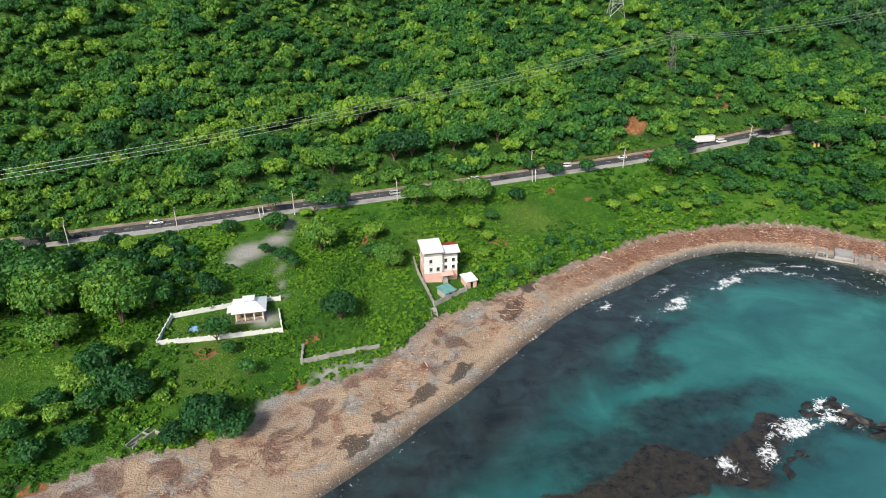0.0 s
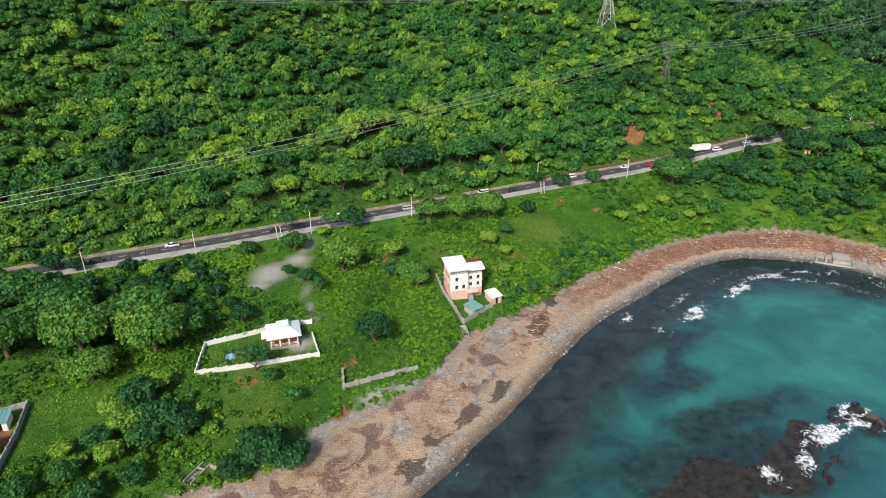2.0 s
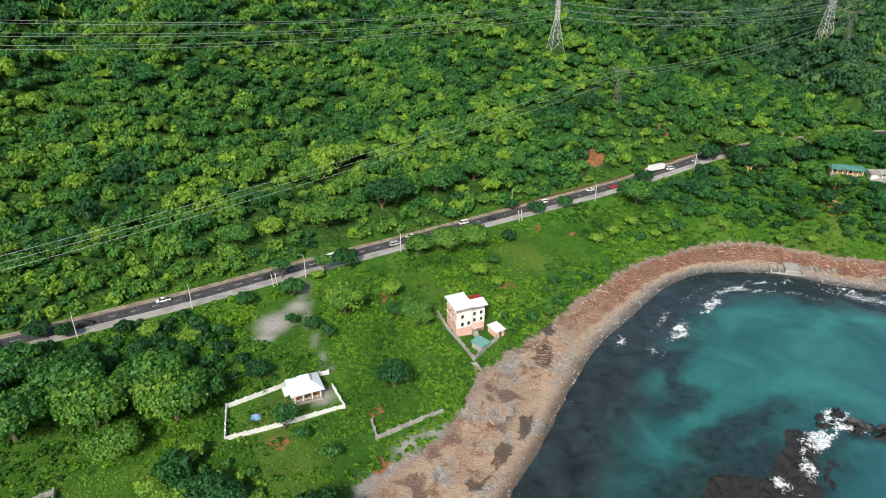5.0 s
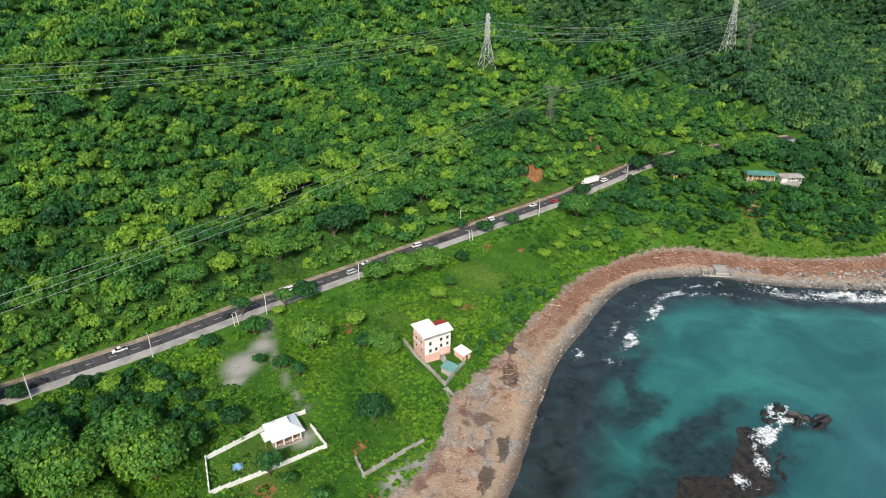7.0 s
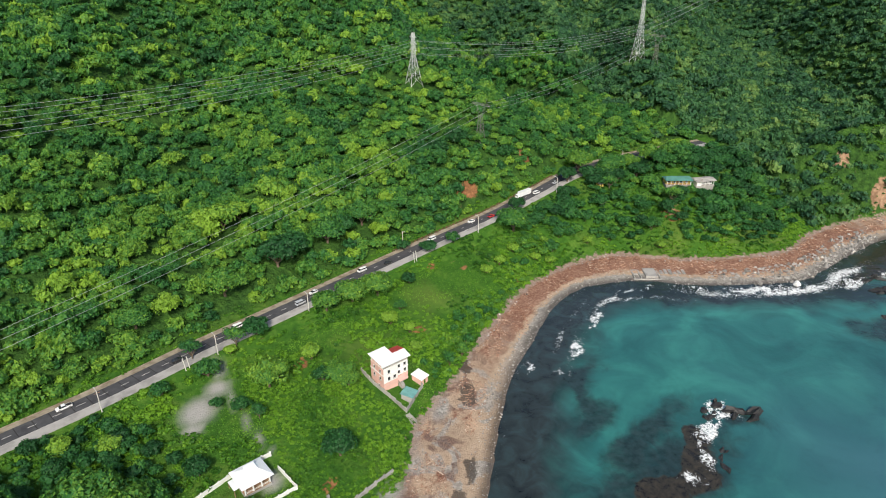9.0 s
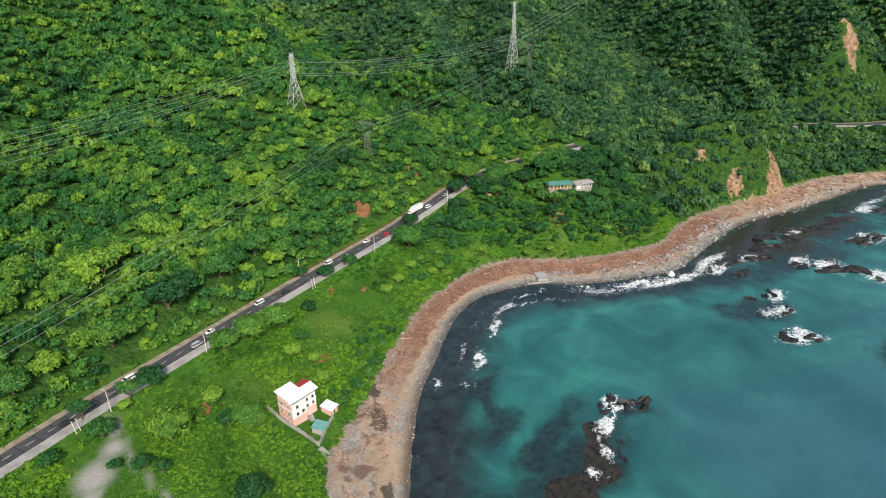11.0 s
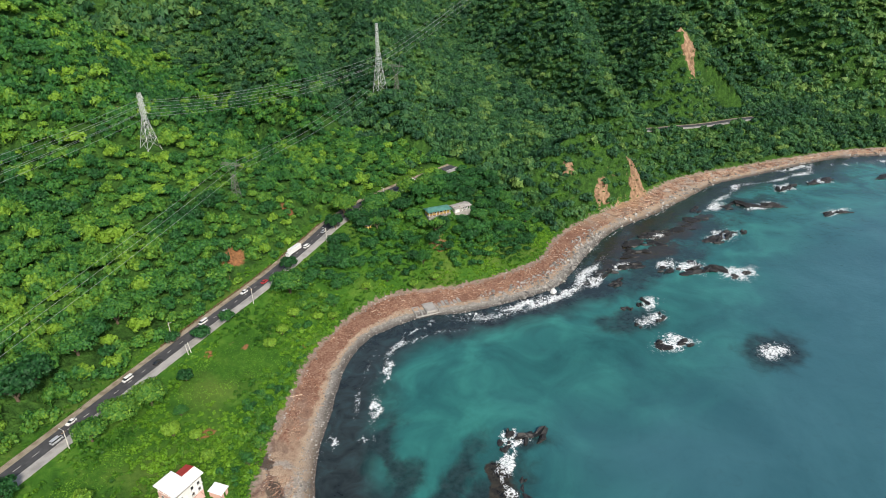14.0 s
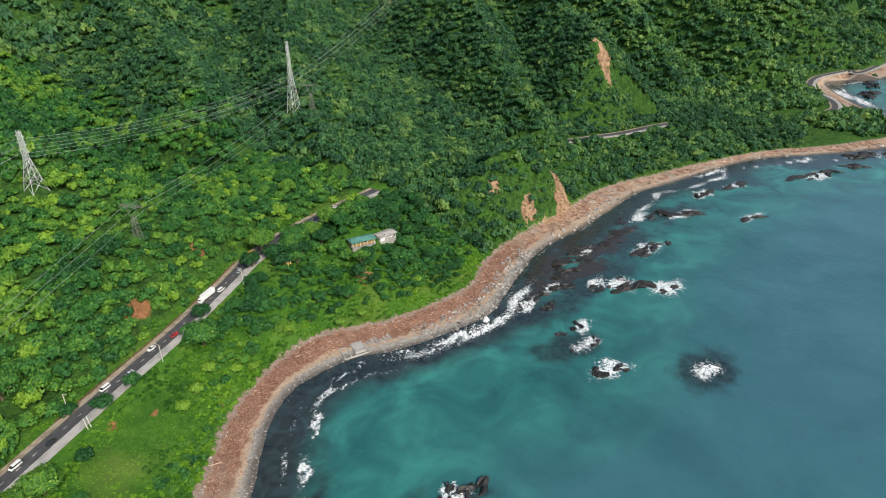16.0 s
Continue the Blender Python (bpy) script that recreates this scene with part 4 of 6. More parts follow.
def white_house():
    z = height(-63.2, 175) - 0.1
    h = empty("house", pose(-63.4, 174.8, z, 0, 0, 14), "small white-roofed bungalow with an open timber porch in a walled plot", "house")
    part("plinth", boxes((-4.6, 4.6, -4.6, 4.2, -0.8, 0.3)), CONCRETE, h)
    part("wall", boxes((-4.2, 4.2, -1.6, 3.8, 0.304, 3.4)), ORANGE, h, "orange-brown plastered wall")
    part("floor", boxes((-4.4, 4.4, -4.4, -1.604, 0.304, 0.4)), WOOD, h)
    for x in (-4.1, -1.4, 1.4, 4.1):
        part("column", boxes((x - 0.2, x + 0.2, -4.3, -3.9, 0.4, 3.4), bevel=0.02), WHITEWALL, h, "white porch column")
    part("beam", boxes((-4.4, 4.4, -4.32, -3.88, 3.404, 3.7)), ORANGE, h)
    for x in (-2.7, 0.0, 2.7):
        part("railing", boxes((x - 1.1, x + 1.1, -4.15, -4.05, 1.1, 1.2), (x - 1.1, x + 1.1, -4.15, -4.05, 0.7, 0.78)), WHITEWALL, h)
    window(h, -2.4, -1.6, 1.3, 1.4, 1.2, "-y")
    window(h, 2.4, -1.6, 1.3, 1.4, 1.2, "-y")
    part("door", boxes((-0.5, 0.5, -1.7, -1.55, 0.4, 2.45)), WOOD, h)
    e, r = 3.72, 5.6
    A, B, C, D, P, Q = (-5.4, -5.2, e), (5.4, -5.2, e), (5.4, 4.8, e), (-5.4, 4.8, e), (-1.2, 0.2, r), (1.2, 0.2, r)
    bm = bmesh.new()
    slab(bm, (A, B, Q, P), 0.12), slab(bm, (C, D, P, Q), 0.12), slab(bm, (B, C, Q), 0.12), slab(bm, (D, A, P), 0.12)
    roof = part("roof", bm, WHITEROOF, h, "white hipped sheet roof")
    bm = bmesh.new()
    seams(bm, A, B, Q, P, 13, 0.07)
    seams(bm, C, D, P, Q, 13, 0.07)
    part("seam", bm, WHITEROOF, roof)
    bm = boxes((-1.4, 1.4, -0.9, 1.3, r - 0.3, r + 0.35))
    part("clerestory", bm, WHITEWALL, roof)
    part("cap", slab(bmesh.new(), ((-1.9, -1.4, r + 0.4), (1.9, -1.4, r + 0.4), (1.9, 1.8, r + 0.6), (-1.9, 1.8, r + 0.6)), 0.1), WHITEROOF, roof)
    part("lean_to_roof", slab(bmesh.new(), ((-7.0, -2.8, 3.0), (-4.6, -2.8, 3.3), (-4.6, 2.0, 3.3), (-7.0, 2.0, 3.0)), 0.1), WHITEROOF, h)
    for y in (-2.5, 1.7):
        part("post", boxes((-6.9, -6.7, y - 0.1, y + 0.1, -0.6, 2.95)), WOOD, h)


def yellow_house():
    z = height(217, 278) + 0.2
    h = empty("house", pose(218.5, 279, z, 0, 0, -26), "low yellow house with a green sheet roof on a wooded bluff", "house")
    part("plinth", boxes((-8, 8, -4.2, 4, -4.0, 0.2)), STONE, h, "stone retaining base")
    part("wall", boxes((-7.4, 7.4, -1.6, 3.6, 0.204, 3.3)), YELLOW, h, "yellow painted wall")
    for k in range(7):
        x = -7.2 + 2.4 * k
        part("column", boxes((x - 0.15, x + 0.15, -3.6, -3.3, 0.2, 3.3), bevel=0.02), WHITEWALL, h)
    part("railing", boxes((-7.4, 7.4, -3.52, -3.4, 0.9, 1.1), (-7.4, 7.4, -3.52, -3.4, 0.45, 0.55)), ORANGE, h)
    for x in (-5.5, -2.0, 1.8, 5.4):
        window(h, x, -1.6, 1.2, 1.3, 1.2, "-y")
    part("door", boxes((-0.5, 0.4, -1.7, -1.55, 0.25, 2.3)), WOOD, h)
    e, r = 3.35, 4.9
    A, B, C, D, P, Q = (-8.4, -4.6, e), (8.4, -4.6, e), (8.4, 4.4, e), (-8.4, 4.4, e), (-7.0, 0, r), (7.0, 0, r)
    bm = bmesh.new()
    slab(bm, (A, B, Q, P), 0.12), slab(bm, (C, D, P, Q), 0.12), slab(bm, (B, C, Q), 0.12), slab(bm, (D, A, P), 0.12)
    roof = part("roof", bm, GREENROOF, h, "green sheet roof")
    bm = bmesh.new()
    seams(bm, A, B, Q, P, 18, 0.07)
    part("seam", bm, GREENROOF, roof)
    z = height(233, 274) + 0.6
    g = empty("house", pose(235, 274, z, 0, 0, -14), "weathered white outbuilding with a grey broken roof", "house")
    part("plinth", boxes((-6.4, 6.4, -3.8, 3.8, -4.0, 0.1)), CONCRETE, g)
    part("wall", boxes((-6, 6, -1.4, 3.4, 0.104, 3.0), (-6, -2.6, -3.4, -1.404, 0.104, 3.0)), WHITEWALL, g)
    for x in (-0.2, 2.8, 5.8):
        part("column", boxes((x - 0.15, x + 0.15, -3.4, -3.1, 0.1, 3.0), bevel=0.02), WHITEWALL, g)
    window(g, 1.4, -1.4, 1.1, 1.6, 1.2, "-y")
    window(g, 4.4, -1.4, 1.1, 1.6, 1.2, "-y")
    part("roof", slab(bmesh.new(), ((-7, -4.3, 3.05), (7, -4.3, 3.05), (7, 0.0, 4.0), (-7, 0.0, 4.0)), 0.14), GREYROOF, g, "grey weathered sheet roof")
    part("roof", slab(bmesh.new(), ((-7, 0.004, 4.0), (7, 0.004, 4.0), (7, 4.0, 3.2), (-7, 4.0, 3.2)), 0.14), GREYROOF, g, "grey weathered sheet roof")
    rng = random.Random(3)
    for k in range(5):
        x = rng.uniform(-6, 5)
        m = pose(x, -2.4, 3.62, 12, 0, rng.uniform(0, 90))
        bm = boxes((-0.7, 0.7, -0.4, 0.4, 0, 0.08))
        bmesh.ops.transform(bm, matrix=m, verts=bm.verts)
        part("patch", bm, RUST if k % 2 else CONCRETE, g)


pink_house()
white_house()
yellow_house()
wall_run("garden_wall", "white painted wall round the bungalow plot", [(-55.7, 182.8), (-58.7, 182.2), (-70.2, 178.3), (-87.2, 170.3), (-86.2, 156.8), (-69.2, 161.8), (-51.2, 167.0), (-54.7, 176.8)], 1.7, 0.28, WHITEWALL)
wall_run("yard_wall", "pale concrete wall round the pink house", [(-12.7, 212.8), (-10.7, 204.8), (-4.2, 187.8), (7.0, 197.8), (7.2, 202.8)], 1.9, 0.3, CONCRETE)
wall_run("sea_wall", "low concrete sea wall at the edge of a field", [(-43.2, 159.8), (-42.2, 153.3), (-31.2, 157.8), (-20.2, 162.3)], 1.5, 0.5, CONCRETE, 4.0)
wall_run("yard_wall", "grey block wall of the shanty yard", [(-127.7, 143.8), (-125.2, 132.8), (-123.2, 118.8)], 2.0, 0.25, CONCRETE)
wall_run("yard_wall", "grey block wall of the shanty yard", [(-127.7, 143.8), (-136.2, 139.8), (-140.2, 126.8)], 1.8, 0.25, CONCRETE)
shed("shed", "garden shed with a green sheet roof", -0.2, 194.3, 4.4, 4.6, 2.4, 40, CONCRETE, TEALROOF)
shed("shed", "small lean-to with a white sheet roof", 7.8, 201.8, 4.0, 5.0, 2.6, 25, PINKWALL, WHITEROOF)
shed("shed", "shanty with a teal sheet roof", -130.7, 136.8, 3.6, 4.6, 2.6, 15, WHITEWALL, TEALROOF)
shed("shed", "shanty with a long green sheet roof", -134.2, 126.8, 6.4, 4.0, 2.6, 20, WOOD, GREENROOF)
shed("shed", "shanty with a rusted roof", -128.7, 127.8, 3.8, 3.4, 2.4, 18, WOOD, RUST)
shed("shed", "open shed with a dark roof", -136.7, 137.8, 3.8, 3.0, 2.5, 18, WHITEWALL, GREYROOF)
shed("shed", "tiny hut at the edge of the trees", 176.0, 300.0, 3.0, 3.0, 2.4, 0, YELLOW, GREYROOF)


def concrete_stairs():
    """Steps from the yard wall down to the beach."""
    z = height(-5, 185)
    s = empty("stairs", pose(-4.6, 186.6, z - 1.2, 0, 0, 190), "concrete steps leading down to the beach", "stairs")
    for k in range(9):
        part("step", boxes((-0.9, 0.9, 0.55 * k, 0.55 * k + 0.6, -1.0, 1.75 - 0.17 * k)), CONCRETE, s)
    for x in (-1.05, 0.9):
        part("cheek", boxes((x, x + 0.15, 0, 5.2, -1.0, 2.1), bevel=0.03), CONCRETE, s)


def ruin():
    """The broken concrete landing on the shore."""
    r = empty("landing", pose(160, 238, 0.4, 0, 0, -28), "broken concrete landing with two bays on the stony shore", "ruin")
    part("slab", boxes((-0.6, 6.0, -5, 4.5, -1.6, 1.3), bevel=0.1), CONCRETE, r, "tilted concrete deck")
    for x in (-7.2, -3.6, 6.6):
        part("buttress", boxes((x, x + 0.7, -6.0, 3.2, -1.6, 1.0), bevel=0.08), CONCRETE, r)
    part("cross_wall", boxes((-6.4, -0.7, -1.6, -1.0, -1.6, 0.7), (-6.4, -3.8, 2.4, 3.0, -1.6, 1.1), bevel=0.06), CONCRETE, r)
    part("toe", boxes((-7.4, 7.6, -6.8, -6.1, -1.8, 0.35), bevel=0.1), CONCRETE, r)
    w = empty("groyne", pose(174, 232, 0.6, 0, 0, -30), "stepped concrete blocks on the shore", "ruin")
    for k in range(6):
        part("block", boxes((-7 + 2.4 * k, -5.2 + 2.4 * k, -3 + 0.2 * (k % 2), 3.4 - 0.5 * (k % 3), -1.6, 0.8 + 0.15 * (k % 3)), bevel=0.12), STONE, w)


def culvert():
    z = height(-76, 121)
    c = empty("culvert", pose(-75.5, 121, z, 0, 0, 65), "broken concrete culvert where a ditch meets the beach", "culvert")
    part("side", boxes((-3.6, 3.6, -1.3, -1.0, -1.0, 1.3), bevel=0.05), CONCRETE, c)
    part("side", boxes((-3.6, 3.6, 1.0, 1.3, -1.0, 1.1), bevel=0.05), CONCRETE, c)
    part("bed", boxes((-3.8, 3.8, -1.0, 1.0, -1.0, 0.1)), CONCRETE, c)
    part("strut", boxes((1.2, 1.6, -1.0, 1.0, 0.8, 1.2)), CONCRETE, c)
    part("wing", boxes((3.0, 3.4, -6.0, -1.3, -1.0, 1.2), bevel=0.05), CONCRETE, c)


concrete_stairs()
ruin()
culvert()
# tarpaulin and rubble in the walled plot
tarp = bmesh.new()
bmesh.ops.create_grid(tarp, x_segments=10, y_segments=10, size=1.5)
for v in tarp.verts:
    v.co.z = 0.35 + 0.35 * noise.noise(v.co * 1.1)
part("tarpaulin", tarp, TARP, None, "crumpled blue and white tarpaulin on the grass").matrix_basis = Matrix.Translation((-78.2, 165.3, height(-78.2, 165.3)))
tagged(bpy.data.objects["tarpaulin"], "", "tarpaulin")

# ---- road furniture and traffic ----
def on_road(x, off):
    """Place and heading on the main road at x, off metres to the uphill side."""
    line = MAIN
    i = int(np.clip(np.searchsorted(line[:, 0], x), 1, len(line) - 1))
    a, b = line[i - 1], line[i]
    t = (x - a[0]) / (b[0] - a[0])
    p = a + (b - a) * t
    d = (b - a)[:2] / np.linalg.norm((b - a)[:2])
    return p[0] - d[1] * off, p[1] + d[0] * off, p[2], math.degrees(math.atan2(d[1], d[0]))


dash = boxes((-1.5, 1.5, -0.09, 0.09, -0.02, 0.012))
dash_me = bpy.data.meshes.new("dash")
dash.to_mesh(dash_me)
dash.free()
dash_me.materials.append(LINE)
marks = tagged(new("road_marking"), "worn white centre line and joints on the asphalt", "road marking", kind="structure")
for x in np.arange(-240, 236, 7.2):
    px, py, pz, a = on_road(x, 0.85)
    o = new("dash", dash_me)
    o.parent, o.matrix_basis = marks, pose(px, py, pz + 0.115, 0, 0, a)
joint = boxes((-0.16, 0.16, -3.3, 3.3, -0.02, 0.010))
joint_me = bpy.data.meshes.new("joint")
joint.to_mesh(joint_me)
joint.free()
joint_me.materials.append(RUBBER)
for x in np.arange(-200, -40, 5.4):
    px, py, pz, a = on_road(x + random.uniform(-0.6, 0.6), 0.85)
    o = new("joint", joint_me)
    o.parent, o.matrix_basis = marks, pose(px, py, pz + 0.108, 0, 0, a + 4)
edge = tagged(ribbon("edge_line", MAIN, -2.55, -2.43, 0.112, LINE, "", 0.01), "thin white edge line", "road marking", kind="structure")
tagged(ribbon("kerb", MAIN, 6.6, 7.1, 0.32, SHOULDER, "", 0.5), "low earth-stained kerb on the uphill side", "kerb", kind="structure")


def lamp_post(x, off, tall=9.5, arm=1.6):
    px, py, pz, a = on_road(x, off)
    z = max(height(px, py), pz - 2.5) - 0.4
    p = empty("street_lamp", pose(px, py, z, 0, 0, a + (90 if off < 0 else -90)), "tall pale concrete street lamp pole by the road", "street lamp", "poles along the road")
    part("pole", bar(bmesh.new(), (0, 0, 0), (0, 0, tall), 0.30, 8, 0.2), POLE, p)
    part("arm", bar(bmesh.new(), (0, 0, tall - 0.2), (arm, 0, tall + 0.3), 0.09, 6), STEEL, p)
    part("lamp_head", boxes((arm - 0.1, arm + 0.7, -0.16, 0.16, tall + 0.24, tall + 0.4), bevel=0.04), STEEL, p)
    part("crossarm", boxes((-0.08, 0.08, -1.0, 1.0, tall - 1.0, tall - 0.85)), WOOD, p)


for x in (-143, -107, -66, -25, 41, 79, 143, 205):
    lamp_post(x, -8.6 if x != 41 else 7.6)
# paired leaning posts where the apron ends
for x in (36, -78):
    px, py, pz, a = on_road(x, -8.8)
    g = empty("post_pair", pose(px, py, height(px, py) - 0.5, 0, 0, a), "pair of leaning white concrete posts below the road", "post")
    for dx in (-0.8, 0.8):
        part("post", bar(bmesh.new(), (dx, 0, 0), (dx - 0.3, 0.6, 6.0), 0.26, 6), POLE, g)


def rail(x0, x1):
    """Posts and two rails on the uphill side."""
    r = empty("guard_rail", pose(0, 0, 0), "rusted brown guard rail with short posts above the road", "guard rail")
    pts = []
    for x in np.arange(x0, x1, 2.4):
        px, py, pz, a = on_road(x, 6.85)
        o = part("post", boxes((-0.14, 0.14, -0.14, 0.14, -0.3, 1.35)), RUST, r)
        o.matrix_basis = pose(px, py, pz + 0.1, 0, 0, a)
        pts.append((px, py, pz + 0.1))
    for h in (0.75, 1.2):
        bm = bmesh.new()
        for p, q in zip(pts[:-1], pts[1:]):
            bar(bm, (p[0], p[1], p[2] + h), (q[0], q[1], q[2] + h), 0.16)
        part("rail", bm, RUST, r)


rail(34, 112)
rail(118, 160)


def paint(name, c, rough=0.3):
    n = Nodes(name, rough, 0.0, 0.5)
    n.bsdf.inputs["Coat Weight"].default_value = 0.4
    return n.colour(n.mix(n.span(n.noise(0.7, 3), 0.45, 0.8, 0, 0.25), c, tuple(v * 0.7 for v in c))).mat


PAINTS = dict(white=paint("white car paint", (0.78, 0.78, 0.77)), black=paint("black car paint", (0.02, 0.02, 0.022)), silver=paint("silver car paint", (0.45, 0.47, 0.50)),
              red=paint("red car paint", (0.55, 0.03, 0.04)), blue=paint("blue car paint", (0.05, 0.16, 0.42)), orange=paint("orange truck paint", (0.66, 0.26, 0.05)))


def loft(sections):
    """A closed body from cross sections: (x, half width, z low, z high, half width at top)."""
    bm = bmesh.new()
    rings = []
    for x, w, z0, z1, wt in sections:
        rings.append([bm.verts.new(c) for c in ((x, -w, z0), (x, w, z0), (x, w, z0 + 0.62 * (z1 - z0)), (x, wt, z1), (x, -wt, z1), (x, -w, z0 + 0.62 * (z1 - z0)))])
    for a, b in zip(rings[:-1], rings[1:]):
        for k in range(6):
            bm.faces.new((a[k], a[(k + 1) % 6], b[(k + 1) % 6], b[k]))
    bm.faces.new(rings[0])
    bm.faces.new(rings[-1][::-1])
    return bm


def wheels(parent, spots, r=0.34):
    for x, y in spots:
        bm = bmesh.new()
        bmesh.ops.create_cone(bm, cap_ends=True, segments=14, radius1=r, radius2=r, depth=0.24, matrix=Matrix.Translation((x, y, r)) @ Matrix.Rotation(math.pi / 2, 4, "X"))
        w = part("wheel", bm, RUBBER, parent)
        bm = bmesh.new()
        bmesh.ops.create_cone(bm, cap_ends=True, segments=10, radius1=r * 0.58, radius2=r * 0.5, depth=0.27, matrix=Matrix.Translation((x, y, r)) @ Matrix.Rotation(math.pi / 2, 4, "X"))
        part("rim", bm, CHROME, w)


def car(kind, colour, label):
    c = empty(kind, pose(0, 0, 0), label, "car" if kind != "van" else "van", "traffic on the road")
    m = PAINTS[colour]
    if kind == "van":
        part("body", loft([(-2.4, 0.86, 0.35, 1.0, 0.84), (-2.35, 0.9, 0.3, 1.15, 0.88), (1.7, 0.9, 0.3, 1.15, 0.88), (2.3, 0.84, 0.3, 1.05, 0.8), (2.45, 0.78, 0.4, 0.9, 0.7)]), m, c)
        part("windows", loft([(-2.3, 0.87, 1.0, 1.75, 0.76), (1.2, 0.87, 1.0, 1.75, 0.76), (2.05, 0.84, 1.0, 1.12, 0.8)]), GLASS, c, "dark tinted windows")
        part("roof", loft([(-2.34, 0.79, 1.72, 1.9, 0.7), (1.0, 0.79, 1.72, 1.9, 0.7), (1.3, 0.77, 1.7, 1.76, 0.72)]), m, c)
        wheels(c, [(x, y) for x in (-1.5, 1.5) for y in (-0.82, 0.82)])
    elif kind == "pickup":
        part("body", loft([(-2.6, 0.86, 0.45, 1.05, 0.86), (-2.55, 0.9, 0.4, 1.1, 0.9), (1.6, 0.9, 0.4, 1.1, 0.88), (2.4, 0.86, 0.4, 1.0, 0.8), (2.6, 0.78, 0.45, 0.85, 0.7)]), m, c)
        part("windows", loft([(-0.75, 0.84, 1.0, 1.15, 0.8), (-0.4, 0.84, 1.0, 1.66, 0.72), (0.75, 0.84, 1.0, 1.66, 0.72), (1.5, 0.84, 1.0, 1.1, 0.8)]), GLASS, c)
        part("roof", loft([(-0.5, 0.73, 1.62, 1.74, 0.66), (0.75, 0.73, 1.62, 1.74, 0.66)]), m, c)
        part("bed", boxes((-2.45, -0.85, -0.72, 0.72, 1.08, 1.13)), RUBBER, c, "dark open load bed")
        wheels(c, [(x, y) for x in (-1.6, 1.65) for y in (-0.82, 0.82)], 0.38)
    else:
        part("body", loft([(-2.2, 0.78, 0.4, 0.95, 0.74), (-2.05, 0.88, 0.28, 1.02, 0.84), (1.1, 0.88, 0.26, 0.98, 0.84), (1.95, 0.84, 0.28, 0.86, 0.76), (2.2, 0.74, 0.38, 0.7, 0.66)]), m, c)
        part("windows", loft([(-1.9, 0.82, 0.9, 1.0, 0.76), (-1.2, 0.82, 0.9, 1.42, 0.66), (0.2, 0.82, 0.9, 1.42, 0.66), (1.1, 0.82, 0.9, 0.98, 0.76)]), GLASS, c)
        part("roof", loft([(-1.2, 0.68, 1.38, 1.5, 0.6), (0.2, 0.68, 1.38, 1.5, 0.6)]), m, c)
        wheels(c, [(x, y) for x in (-1.3, 1.35) for y in (-0.8, 0.8)])
    for y in (-0.6, 0.6):
        x = 2.1 if kind == "car" else 2.42
        part("headlight", boxes((x - 0.12, x + 0.02, y - 0.16, y + 0.16, 0.62, 0.78)), CHROME, c)
    return c


def truck(label, colour, length, high):
    c = empty("truck", pose(0, 0, 0), label, "truck", "traffic on the road")
    part("cargo_box", boxes((-length / 2, length / 2 - 2.4, -1.22, 1.22, 1.1, high), bevel=0.05), PAINTS[colour], c)
    cab = part("cab", loft([(length / 2 - 2.2, 1.15, 0.5, 2.7, 1.05), (length / 2 - 0.5, 1.15, 0.5, 2.7, 1.02), (length / 2 - 0.1, 1.12, 0.5, 1.7, 1.05)]), PAINTS["white" if colour != "orange" else "blue"], c)
    part("windscreen", boxes((length / 2 - 0.55, length / 2 - 0.2, -0.95, 0.95, 1.75, 2.4)), GLASS, cab)
    part("chassis", boxes((-length / 2 + 0.2, length / 2 - 0.3, -0.5, 0.5, 0.6, 1.096)), RUBBER, c)
    wheels(c, [(x, y) for x in (-length / 2 + 1.2, -length / 2 + 2.4, length / 2 - 1.3) for y in (-1.05, 1.05)], 0.5)
    return c


KINDS = {"cw": car("car", "white", "white saloon car on the highway"), "cb": car("car", "black", "black saloon car on the highway"), "cs": car("car", "silver", "silver saloon car on the highway"),
         "cr": car("car", "red", "red saloon car on the highway"), "vw": car("van", "white", "white passenger van on the highway"), "vs": car("van", "silver", "silver passenger van on the highway"),
         "pw": car("pickup", "white", "white pickup truck on the highway"), "pb": car("pickup", "black", "black pickup truck on the highway"),
         "tw": truck("long white box truck on the highway", "white", 12.5, 3.9), "to": truck("orange cargo truck with a blue cab", "orange", 8.5, 3.2)}
PLACED = [("pw", -115, 1), ("cb", -78, -1), ("vw", -52, 1), ("vs", -24, -1), ("cw", -15, 1), ("vw", 12, 1), ("cb", 25, -1), ("vw", 56, 1), ("cs", 67, -1),
          ("cr", 96, -1), ("cw", 84, 1), ("tw", 126, 1), ("vw", 134, -1), ("cs", 152, -1), ("to", 166, 1), ("cw", 240, 1), ("pb", -140, -1)]
used = set()
for k, x, way in PLACED:
    px, py, pz, a = on_road(x, 2.6 if way > 0 else -0.85)
    m = pose(px, py, pz + 0.1, 0, 0, a + (180 if way > 0 else 0))
    if k in used:
        copy_thing(KINDS[k], m)
    else:
        KINDS[k].matrix_basis = m
        used.add(k)


